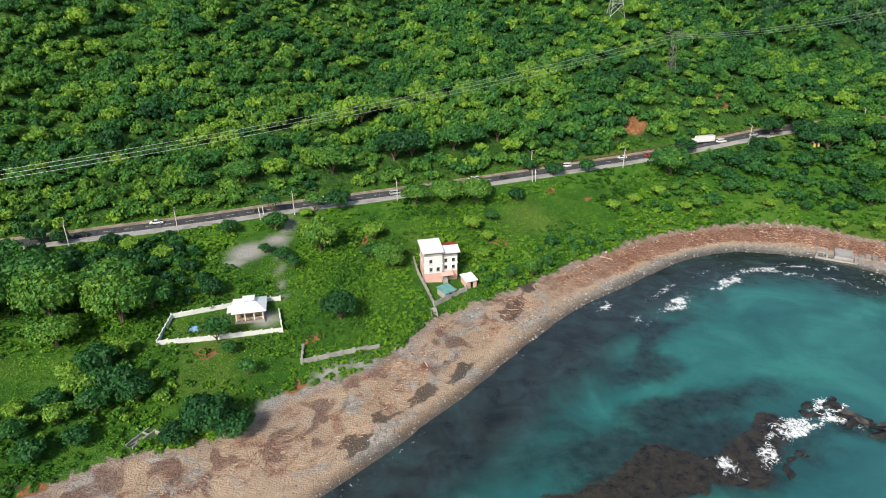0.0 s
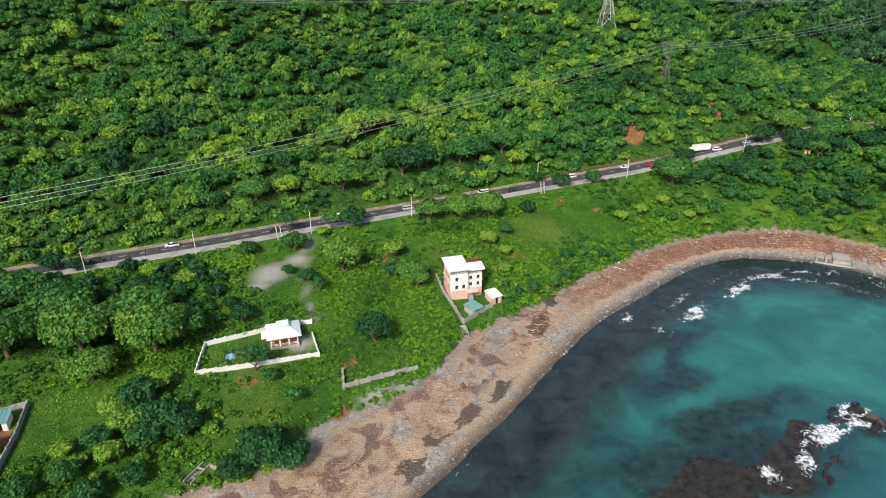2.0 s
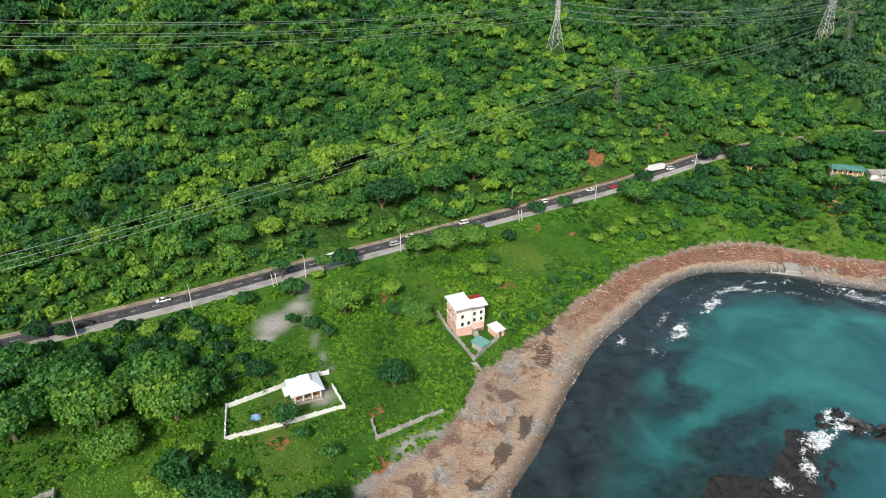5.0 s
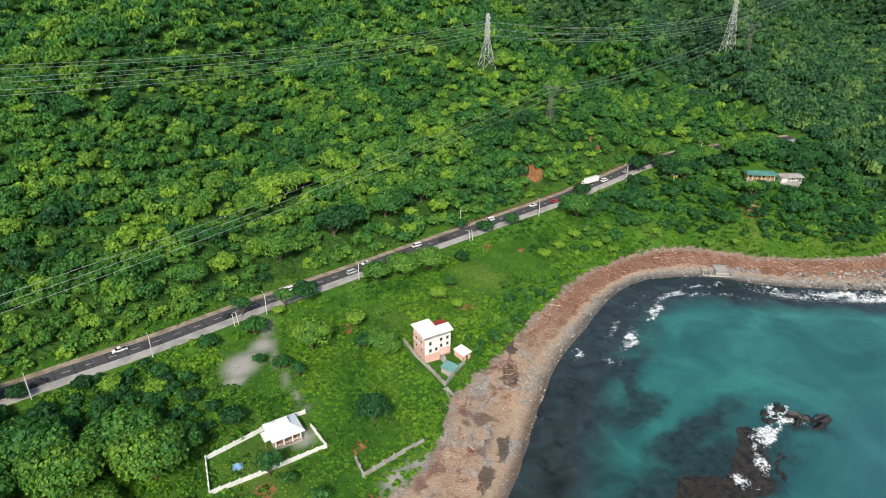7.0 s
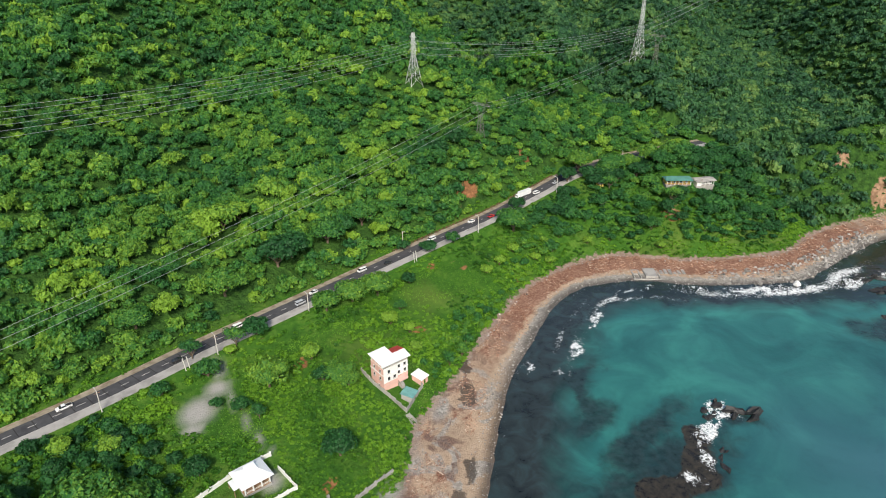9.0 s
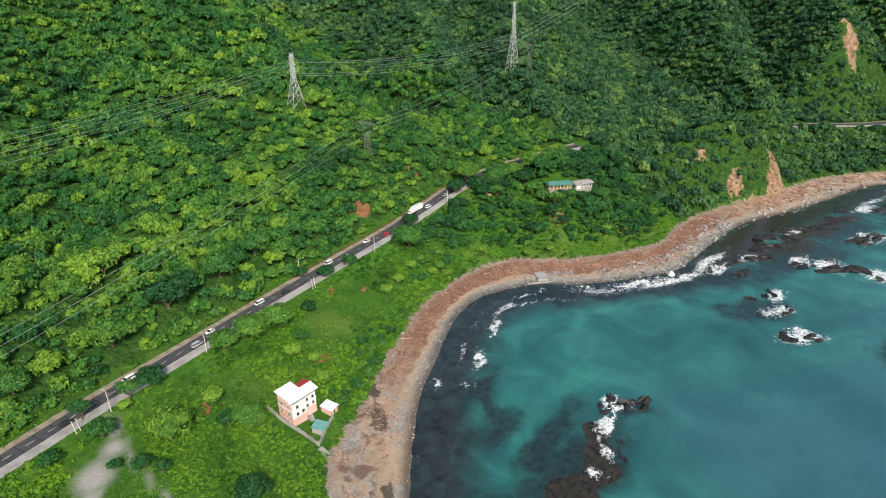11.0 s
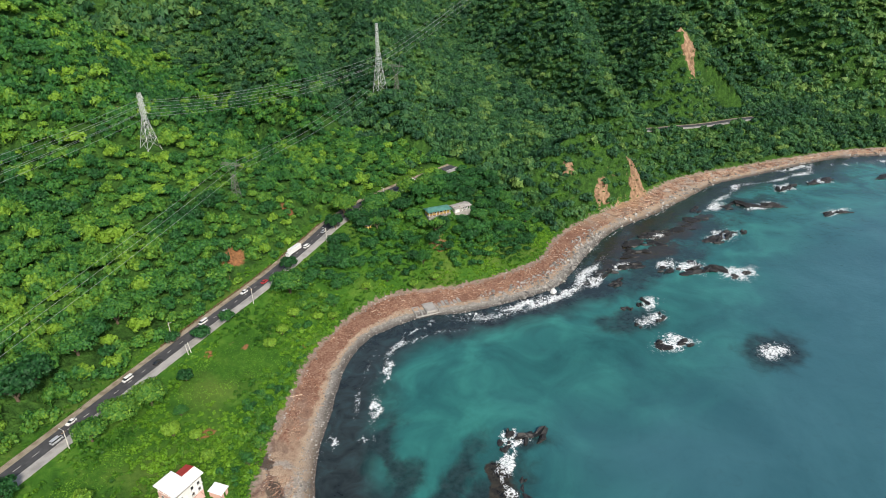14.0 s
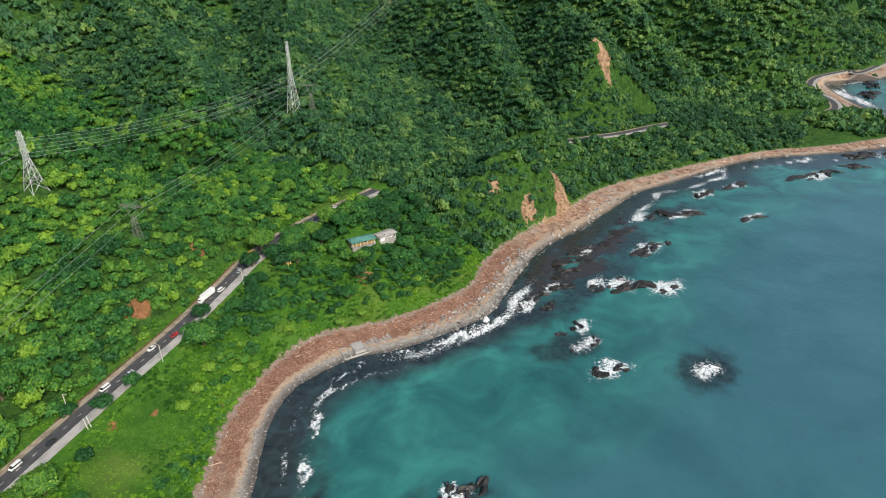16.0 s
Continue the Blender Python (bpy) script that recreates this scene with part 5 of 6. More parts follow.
# ---- pylons and lines ----
def pylon(x, y, z, tall, base, turn, arms, label):
    p = empty("pylon", pose(x, y, z, 0, 0, turn), label, "pylon", "power line pylons")
    waist, top = tall * 0.55, 0.75
    half = lambda h: base + (1.15 - base) * min(h / waist, 1) if h < waist else 1.15 + (top - 1.15) * (h - waist) / (tall - waist)
    for sx in (-1, 1):
        for sy in (-1, 1):
            bm = bmesh.new()
            for h0, h1 in ((-1.5, waist), (waist, tall)):
                bar(bm, (sx * half(max(h0, 0)), sy * half(max(h0, 0)), h0), (sx * half(h1), sy * half(h1), h1), 0.2)
            part("leg", bm, STEEL, p)
    levels = [0.0]
    while levels[-1] < tall - 1.5:
        levels.append(min(tall, levels[-1] + max(1.8, 1.55 * half(levels[-1]))))
    for face in range(4):
        bm = bmesh.new()
        r = Matrix.Rotation(face * math.pi / 2, 4, "Z")
        for a, b in zip(levels[:-1], levels[1:]):
            ha, hb = half(a), half(b)
            for q, w in (((-ha, -ha, a), (hb, -hb, b)), ((ha, -ha, a), (-hb, -hb, b)), ((-hb, -hb, b), (hb, -hb, b))):
                bar(bm, r @ Vector(q), r @ Vector(w), 0.11)
        part("bracing", bm, STEEL, p)
    for h, w in arms:
        for s in (-1, 1):
            bm = bmesh.new()
            k = half(h)
            for dy in (-k, k):
                bar(bm, (s * k, dy, h), (s * w, 0, h + 0.3), 0.13)
                bar(bm, (s * k, dy, h + 1.8), (s * w, 0, h + 0.3), 0.13)
            arm = part("crossarm", bm, STEEL, p)
            part("insulator", bar(bmesh.new(), (s * w, 0, h + 0.2), (s * w, 0, h - 2.2), 0.16, 6), GLASS, arm)
    return p


def delta(x, y, z, tall, turn, label):
    """A smaller tower with a wide flat head."""
    p = empty("pylon", pose(x, y, z, 0, 0, turn), label, "pylon", "power line pylons")
    neck = tall * 0.68
    for sx in (-1, 1):
        for sy in (-1, 1):
            bm = bmesh.new()
            bar(bm, (sx * 2.2, sy * 2.2, -1), (sx * 0.8, sy * 0.8, neck), 0.16)
            bar(bm, (sx * 0.8, sy * 0.8, neck), (sx * 3.4, sy * 0.4, tall - 2.5), 0.13)
            part("leg", bm, OLDSTEEL, p)
    for face in range(4):
        bm = bmesh.new()
        r = Matrix.Rotation(face * math.pi / 2, 4, "Z")
        for k in range(7):
            a, b = neck * k / 7, neck * (k + 1) / 7
            ha, hb = 2.2 - 1.4 * a / neck, 2.2 - 1.4 * b / neck
            bar(bm, r @ Vector((-ha, -ha, a)), r @ Vector((hb, -hb, b)), 0.09)
            bar(bm, r @ Vector((ha, -ha, a)), r @ Vector((-hb, -hb, b)), 0.09)
        part("bracing", bm, OLDSTEEL, p)
    bm = bmesh.new()
    for dy in (-0.4, 0.4):
        bar(bm, (-7.5, dy, tall - 2.5), (7.5, dy, tall - 2.5), 0.13)
        bar(bm, (-6.5, dy, tall - 1.3), (6.5, dy, tall - 1.3), 0.11)
        for k in range(-6, 6):
            bar(bm, (k * 1.05, dy, tall - 2.5), (k * 1.05 + 1.0, dy, tall - 1.3), 0.08)
    head = part("crossarm", bm, OLDSTEEL, p)
    for x_ in (-3.6, 3.6):
        bm = bmesh.new()
        bar(bm, (x_, 0, tall - 1.3), (x_ * 1.15, 0, tall + 1.8), 0.13)
        part("peak", bm, OLDSTEEL, p)
    for x_ in (-6.8, 0, 6.8):
        part("insulator", bar(bmesh.new(), (x_, 0, tall - 2.5), (x_, 0, tall - 4.2), 0.14, 6), GLASS, head)


P1, P3, P2, P4 = (98, 404), (308, 422), (117, 347), (320, 414)
WEST_A, WEST_B = (-243, 185, 133), (-249, 191, 34)  # next supports beyond the western edge
Z1, Z3, Z2, Z4 = height(*P1), height(*P3), height(*P2), height(*P4)
T1, T3, T2, T4 = 113.5 - Z1, 132.5 - Z3, 78.0 - Z2, 27.0
ARMS = [(T1 * 0.66, 5.2), (T1 * 0.78, 4.8), (T1 * 0.90, 4.4)]
pylon(*P1, Z1, T1, 4.6, 95, ARMS, "tall galvanised lattice pylon rising out of the woods")
pylon(*P3, Z3, T3, 4.4, 80, ARMS, "tall galvanised lattice pylon on a mountain spur")
delta(*P2, Z2, T2, 112, "weathered lattice pylon with a wide flat head among trees")
delta(*P4, Z4, T4, 108, "weathered lattice pylon with a wide flat head among trees")


def cable(a, b, sag, w=0.085):
    bm = bmesh.new()
    n = 18
    a, b = Vector(a), Vector(b)
    pts = [a.lerp(b, k / n) - Vector((0, 0, 4 * sag * (k / n) * (1 - k / n))) for k in range(n + 1)]
    for p, q in zip(pts[:-1], pts[1:]):
        bar(bm, p, q, w, 3)
    tagged(part("power_cable", bm, WIRE, None), "thin grey overhead power cable", "cable", "power cables")


def side(p, h, turn, w, x_sign):
    c, s = math.cos(radians(turn)), math.sin(radians(turn))
    return p[0] + c * w * x_sign, p[1] + s * w * x_sign, h


for h, w in ARMS:
    for s in (-1, 1):
        cable(side(P1, Z1 + h - 2.0, 95, w, s), side(P3, Z3 + h - 2.0, 80, w, s), 7)
        cable(side(P1, Z1 + h - 2.0, 95, w, s), side(WEST_A, WEST_A[2] + h - T1, 95, w, s), 9)
        cable(side(P3, Z3 + h - 2.0, 80, w, s), side((760, 560), 190 + h, 80, w, s), 12)
for w in (-6.8, 0, 6.8):
    cable(side(P2, Z2 + T2 - 4.2, 112, w, 1), side(WEST_B, WEST_B[2], 110, w, 1), 6)
    cable(side(P2, Z2 + T2 - 4.2, 112, w, 1), side(P4, Z4 + T4 - 4.2, 108, w, 1), 6)

# ---- trees, shrubs and grass of the lowland ----
def tree_kind(name, label, tone, flat, lobes, tufts, tuft, tall, seed):
    """A tree one unit in crown radius: trunk with limbs, and a crown of many tufts."""
    rng = np.random.default_rng(seed)
    t = empty(name, pose(0, 0, 0), label, "tree", "trees of the lowland")
    bm = bmesh.new()
    fork = tall * 0.55
    bar(bm, (0, 0, -0.3), (0.03, 0.02, fork), 0.11, 7, 0.075)
    for k in range(6):
        a = 2 * math.pi * k / 6 + rng.uniform(-0.4, 0.4)
        r = rng.uniform(0.4, 0.65)
        elbow = (0.3 * r * math.cos(a), 0.3 * r * math.sin(a), fork + 0.18)
        bar(bm, (0.02, 0.01, fork - 0.08), elbow, 0.05, 5, 0.04)
        bar(bm, elbow, (r * math.cos(a), r * math.sin(a), tall + 0.3 * flat), 0.04, 5, 0.015)
    part("trunk", bm, BARK, t)
    tris = crown_shape(rng, tufts, tuft, flat, lobes)
    tris[:, :, 2] += tall - 0.12
    tones = np.full(len(tris), tone) + rng.normal(0, 0.05, len(tris))
    crown = new("crown", soup("crown", tris, tones, LEAVES))
    crown.parent = t
    return t


TREES = {"rain": tree_kind("rain_tree", "broad umbrella-shaped rain tree with olive green leaves", 0.46, 0.55, 18, 2600, 0.056, 0.45, 31),
         "rainb": tree_kind("rain_tree", "broad umbrella-shaped rain tree with olive green leaves", 0.52, 0.6, 16, 2400, 0.058, 0.45, 32),
         "dark": tree_kind("mango_tree", "round dark green mango tree", 0.05, 0.85, 11, 1200, 0.085, 0.35, 33),
         "mid": tree_kind("broadleaf_tree", "leafy green broadleaf tree", 0.25, 0.95, 10, 1200, 0.088, 0.4, 34),
         "bright": tree_kind("broadleaf_tree", "bright green broadleaf tree", 0.75, 0.9, 11, 1200, 0.088, 0.4, 35),
         "brown": tree_kind("broadleaf_tree", "dusty brownish green tree with thin crown", 0.30, 0.9, 9, 420, 0.085, 0.7, 36)}
STANDS = [('rain', [(-123.2, 166.8, 13.0), (-101.2, 166.8, 12.3), (-144.2, 164.8, 13.0), (-110.2, 178.8, 13.0), (-134.2, 180.8, 13.0), (-154.2, 186.8, 13.0), (-158.2, 166.8, 13.0), (-115.2, 154.8, 9.8), (-170.2, 178.8, 13.0), (-95.2, 174.8, 9.1)]),
          ('rainb', [(102.8, 283.8, 10.6), (-48.2, 215.8, 8.8), (11.8, 257.8, 9.4), (-1.2, 255.8, 8.8), (1.8, 299.8, 11.8), (-53.2, 273.8, 11.2), (-14.2, 252.8, 8.3), (-22.2, 209.8, 7.7), (23.8, 308.8, 10.6), (-90.2, 261.8, 9.4), (195, 312, 10.6), (186, 308, 8.5), (207, 311, 9.5), (223, 309, 9.0), (238, 305, 8.5), (232, 300, 9.4), (-20.2, 206.8, 5.9), (176, 322, 9.4), (250, 306, 9.4)]),
          ('dark', [(-60.2, 124.8, 6.9), (-53.2, 123.8, 5.8), (-66.2, 120.8, 5.2), (-46.2, 244.8, 6.3), (-125.2, 210.8, 4.2), (-118.2, 199.8, 4.2), (-100.2, 204.8, 4.2), (-90.2, 196.8, 4.2), (-110.2, 190.8, 4.5), (-135.2, 199.8, 4.5), (-148.2, 201.8, 4.2), (-84.2, 190.8, 3.3), (-97.2, 144.8, 6.3), (-26.2, 287.8, 10.3), (-18.2, 292.8, 9.2), (-144.2, 210.8, 4.2), (29.8, 261.8, 4.0), (47.8, 278.8, 5.2), (63.8, 280.8, 4.6), (175, 310, 6.9), (188, 300, 6.9), (113.8, 296.8, 5.8), (150, 300, 5.8), (-126.2, 191.8, 4.2), (-153.2, 211.8, 5.0), (-168.2, 201.8, 5.0), (-78.2, 182.8, 4.6), (-102.2, 195.8, 3.3), (205, 300, 6.9), (160, 312, 6.3)]),
          ('mid', [(-88.2, 136.8, 5.8), (-82.2, 133.8, 5.2), (-91.2, 129.8, 5.2), (-34.2, 174.8, 6.3), (-68.2, 227.8, 5.5), (-85.2, 222.8, 4.2), (-96.2, 136.8, 5.2), (-103.2, 129.8, 4.6), (-28.2, 212.8, 4.6), (-60.2, 206.8, 4.0), (120, 285, 5.8), (130, 292, 5.8), (140, 285, 5.8), (150, 280, 5.8), (165, 285, 5.8), (172, 272, 5.2), (190, 280, 5.8), (128, 275, 4.6), (119.8, 268.8, 4.0), (185, 262, 5.2), (200, 250, 4.6), (240, 262, 5.8), (250, 250, 5.8), (262, 245, 5.2), (255, 270, 6.3), (268, 262, 5.8), (240, 290, 5.8), (222, 300, 6.9), (262, 290, 6.9), (280, 270, 6.9), (278, 250, 5.8), (275, 300, 6.9), (290, 290, 6.9), (160, 268, 4.0), (37.8, 286.8, 4.0), (17.8, 244.8, 3.4), (-68.2, 210.8, 2.9), (-64.2, 155.3, 2.9), (-106.2, 118.8, 4.6), (-114.2, 112.8, 4.6), (-98.2, 112.8, 4.6), (-90.2, 118.8, 4.0), (-123.2, 108.8, 4.6), (-108.2, 100.8, 4.6), (-133.2, 100.8, 5.8)]),
          ('bright', [(-29.2, 225.8, 5.0), (-45.2, 316.8, 9.5), (-53.2, 322.8, 7.8), (-36.2, 322.8, 6.7), (-98.2, 134.8, 5.4), (-103.2, 140.8, 4.5), (-98.2, 124.8, 4.5), (-94.2, 150.8, 4.5), (13.8, 218.8, 3.4), (9.8, 236.8, 4.5), (15.8, 229.8, 3.6), (71.8, 258.8, 3.9), (81.8, 262.8, 3.9), (93.8, 268.8, 3.9), (105.8, 264.8, 3.9), (113.8, 262.8, 3.6), (-110.2, 126.8, 3.8), (-102.2, 202.8, 5.0), (-116.2, 206.8, 4.5), (210, 245, 3.9), (222, 240, 3.9), (145, 270, 3.4), (182, 250, 3.9), (170, 256, 3.6), (-58.2, 236.8, 3.4), (250, 312, 6.7)]),
          ('brown', [(-69.2, 159.8, 5.1), (-72.2, 238.8, 5.0), (-55.2, 240.8, 5.5), (-55.2, 200.8, 3.9), (31.8, 210.8, 3.9), (23.8, 206.8, 3.3), (37.8, 216.8, 3.3), (-56.2, 146.8, 3.3), (205, 268, 5.5), (180, 296, 5.5), (236, 252, 5.0)])]
placer = random.Random(5)
for key, spots in STANDS:
    first = True
    for x, y, r in spots:
        q = r * placer.uniform(0.92, 1.08)
        m = pose(x, y, height(x, y) - 0.3, 0, 0, placer.uniform(0, 360)) @ Matrix.Diagonal((q, q, q * placer.uniform(0.9, 1.15), 1))
        if first:
            TREES[key].matrix_basis = m
            first = False
        else:
            o = copy_thing(TREES[key], pose(0, 0, 0))
            o.matrix_basis = m

# open places: x, y, half lengths, turn
CLEAR = [(-116.2, 137.8, 15, 12, 10), (-70.2, 169.8, 20, 11, 16), (-63.2, 148.8, 14, 8, 15), (-0.2, 200.8, 12, 14, 15), (45.8, 258.8, 30, 11, 22), (-20.2, 237.8, 17, 7, 20), (-74.2, 210.8, 12, 9, 50), (-66.2, 220.8, 8, 6, 30), (-62.2, 201.8, 8, 10, 0), (-131.2, 129.8, 10, 16, 20), (61.8, 251.8, 14, 6, 25), (160, 238, 8, 8, 0)]
HOUSES = [(218, 279, 11), (234, 274, 8), (-63.2, 174.8, 8), (-3.2, 204.8, 10)]


def open_ground(x, y):
    m = np.zeros(x.shape)
    for b in CLEAR:
        m = np.maximum(m, blob(x, y, *b, warp=3.0) > 0.1)
    for cx, cy, r in HOUSES:
        m = np.maximum(m, np.hypot(x - cx, y - cy) < r)
    for p in PATHS:
        m = np.maximum(m, ways(x, y, p, 2.0) > 0.4)
    return m > 0


def copse(name, label, x0, x1, y0, y1, gap, lo, hi, tone, test, shapes=NEAR_CROWNS, cover=0.82):
    """Close-set trees on the lowland slopes."""
    x, y = scatter(x0, x1, y0, y1, gap, RNG)
    h, ds, di, dr = land(x, y)
    m = test(x, y, di, dr) & ~open_ground(x, y) & (RNG.random(len(x)) < cover + 0.35 * grain(x, y, 20, 61))
    x, y, h = x[m], y[m], h[m]
    size = RNG.uniform(lo, hi, len(x)) * (1 + 0.3 * grain(x, y, 16, 62))
    tones = np.clip(tone + 0.2 * grain(x, y, 18, 63) + RNG.normal(0, 0.14, len(x)), -0.1, 0.95)
    tris, tt = planted(shapes, x, y, h + 0.1 * size, size, size * RNG.uniform(0.8, 1.3, len(x)), tones, RNG)
    tagged(new(name, soup(name, tris, tt, LEAVES)), label, "woods", kind="stuff")


slope = lambda x, y, di, dr: (dr < -9.5) & (x - 0.9 * (y - 250) > 78)
copse("slope_woods", "dark mixed trees on the slope between road and beach", 90, 292, 215, 325, 4.6, 2.2, 4.0, 0.10, lambda x, y, di, dr: (di > 9) & slope(x, y, di, dr))
copse("slope_woods", "broad dark trees above the beach", 96, 292, 215, 325, 10.5, 4.6, 7.6, 0.08, lambda x, y, di, dr: (di > 17) & (dr < -14) & slope(x, y, di, dr), BROAD_CROWNS, 0.72)
copse("lowland_woods", "dark close-set trees below the road", -230, -82, 178, 225, 4.8, 1.8, 3.2, 0.16, lambda x, y, di, dr: (dr < -11) & (di > 30) & (x + 0.4 * (y - 185) < -84))
copse("thicket", "bright tangled thicket beside a ditch", -116, -62, 108, 158, 4.2, 1.8, 3.0, 0.42, lambda x, y, di, dr: (di > 4) & (blob(x, y, -92, 134, 20, 13, 30) > 0.05))
copse("bank_bushes", "bushes along the bank behind the beach", 0, 100, 195, 262, 4.4, 1.3, 2.4, 0.40, lambda x, y, di, dr: (di > 2) & (di < 15))
BUSHES = [crown_shape(RNG, 46, 0.29, 0.8, 5), crown_shape(RNG, 46, 0.27, 0.65, 6), crown_shape(RNG, 40, 0.32, 1.0, 4)]


def bushes(name, label, x0, x1, y0, y1, gap, lo, hi, tone, test, cover=0.85, gardens=False):
    x, y = scatter(x0, x1, y0, y1, gap, RNG)
    h, ds, di, dr = land(x, y)
    m = test(x, y, di, dr) & (gardens | ~open_ground(x, y)) & (RNG.random(len(x)) < cover * (1 + 0.5 * grain(x, y, 13, 31)))
    x, y, h = x[m], y[m], h[m]
    size = RNG.uniform(lo, hi, len(x)) * (1 + 0.4 * grain(x, y, 18, 32))
    tones = np.clip(tone + 0.35 * grain(x, y, 16, 33) + RNG.normal(0, 0.12, len(x)), 0, 1)
    tris, tt = planted(BUSHES, x, y, h - 0.25 * size, size, size * RNG.uniform(0.5, 0.95, len(x)), tones, RNG)
    tagged(new(name, soup(name, tris, tt, SHRUB)), label, "shrubs", kind="stuff")


low_land = lambda x, y, di, dr: (di > 1.0) & (dr < -8.5) & ~((x > -58) & (x < -12) & (y < 216) & (y > 160))
bushes("shrubs", "bright green shrubs and creepers on the coastal slope", -200, 120, 95, 325, 2.5, 1.2, 2.3, 0.45, low_land)
bushes("shrubs", "green creepers and shrubs under the trees of the slope", 120, 290, 200, 325, 2.6, 1.2, 2.3, 0.28, lambda x, y, di, dr: low_land(x, y, di, dr) & (di > 12))
bushes("creepers", "bright green creepers along the edge of the beach", 120, 290, 200, 290, 2.2, 1.1, 2.0, 0.5, lambda x, y, di, dr: (di > 1.0) & (di <= 12) & (dr < -8.5))
bushes("creepers", "low bright green creepers covering a field", -60, -8, 158, 222, 1.6, 0.8, 1.4, 0.62, lambda x, y, di, dr: (di > 1.0) & (x > -58) & (x < -10) & (y < 218) & (y > 158), 0.9)
bushes("verge_shrubs", "light green shrubs along the uphill verge", -200, 260, 170, 345, 2.2, 0.7, 1.6, 0.55, lambda x, y, di, dr: (dr > 7.6) & (dr < 14), 0.8)
bushes("cliff_creepers", "creepers hanging over the headland", 290, 480, 205, 300, 2.8, 1.0, 2.0, 0.35, lambda x, y, di, dr: (di > 1.5) & (di < 30), 0.6)
bushes("garden_plants", "leafy garden plants in the walled yards", -88, 6, 158, 210, 1.5, 0.5, 0.95, 0.45,
       lambda x, y, di, dr: (blob(x, y, 1.5, 196, 4, 5, 40) > 0) | (blob(x, y, -76, 166, 9, 4, 16) > 0.2), 0.7, True)


def grass(name, label, gap):
    """Tufts of blades on the open ground."""
    x, y = scatter(-150, 110, 100, 290, gap, RNG)
    h, ds, di, dr = land(x, y)
    st = np.zeros(x.shape)
    for b in [*LOT, *BARE]:
        st = np.maximum(st, blob(x, y, *b))
    m = open_ground(x, y) & (di > 1) & (dr < -8) & (st < 0.05)
    for cx, cy, r in HOUSES:
        m &= np.hypot(x - cx, y - cy) > r - 1
    m &= RNG.random(len(x)) < 0.65 + 0.4 * grain(x, y, 8, 41)
    x, y, h = x[m], y[m], h[m]
    a = RNG.uniform(0, 2 * math.pi, (len(x), 3))
    s = RNG.uniform(0.25, 0.6, (len(x), 1))
    root = np.stack([x, y, h - 0.05], -1)[:, None]
    tip = np.stack([np.cos(a) * s, np.sin(a) * s, np.repeat(s * 0.8, 3, 1)], -1)
    side_ = np.stack([-np.sin(a) * s * 0.5, np.cos(a) * s * 0.5, np.zeros(a.shape)], -1)
    tri = np.stack([root + side_, root - side_, root + tip], 2).reshape(-1, 3, 3)
    tone = np.repeat(np.clip(0.55 + 0.4 * grain(x, y, 10, 42), 0, 1), 3)
    tagged(new(name, soup(name, tri, tone, SHRUB)), label, "grass", kind="stuff")


grass("grass", "rough green grass on the open ground", 0.75)

# ---- shore: driftwood, stones, boulders, sea rocks ----
SHORE_RNG = np.random.default_rng(19)


def along_beach(n, lo, hi, x0, x1):
    """Random places on the beach with their share of the way from water to green between lo and hi."""
    line = SHORE_LINE[(SHORE_LINE[:, 0] > x0) & (SHORE_LINE[:, 0] < x1)]
    seg = np.linalg.norm(np.diff(line, axis=0), axis=1)
    k = SHORE_RNG.choice(len(seg), n, p=seg / seg.sum())
    p = line[k] + (line[k + 1] - line[k]) * SHORE_RNG.random((n, 1))
    d = (line[k + 1] - line[k]) / seg[k][:, None]
    nrm = np.stack([-d[:, 1], d[:, 0]], -1)
    w = SHORE_RNG.uniform(0, 52, n)
    x, y = p[:, 0] + nrm[:, 0] * w, p[:, 1] + nrm[:, 1] * w
    h, ds, di, dr = land(x, y)
    f = ds / np.maximum(ds - np.minimum(di, 0), 0.1)
    m = (ds > 0.3) & (di < 0.8) & (f > lo) & (f < hi)
    return x[m], y[m], h[m], np.arctan2(d[:, 1], d[:, 0])[m]


def driftwood(name, label, n, lo, hi, x0, x1, long_lo, long_hi, thick, material, spread_=0.9):
    x, y, h, a = along_beach(n, lo, hi, x0, x1)
    keep = grain(x - 0.6 * y, y * 0.35 + x * 0.2, 9, 51) + 0.4 * grain(x, y, 4, 52) > np.where(x < 20, 0.38, -0.4)
    x, y, h, a = x[keep], y[keep], h[keep], a[keep]
    k = len(x)
    a = a + SHORE_RNG.normal(0, spread_, k)
    L, w = SHORE_RNG.uniform(long_lo, long_hi, k), SHORE_RNG.uniform(0.6, 1.4, k) * thick
    tilt = SHORE_RNG.normal(0, 0.08, k)
    d = np.stack([np.cos(a), np.sin(a), tilt], -1) * L[:, None] / 2
    s = np.stack([-np.sin(a), np.cos(a), 0 * a], -1) * w[:, None]
    c = np.stack([x, y, h + 0.05], -1)
    u = np.array([0, 0, 1.0])[None] * w[:, None] * 1.6
    A, B, C = c - d - s, c - d + s, c - d + u
    D, E, F = c + d - s * 0.6, c + d + s * 0.6, c + d + u * 0.6
    tri = np.stack([np.stack(t, 1) for t in ((A, D, C), (C, D, F), (C, F, B), (B, F, E), (A, C, B), (D, E, F))], 1).reshape(-1, 3, 3)
    tagged(new(name, soup(name, tri, np.repeat(SHORE_RNG.random(k), 6), material)), label, "driftwood", kind="stuff")


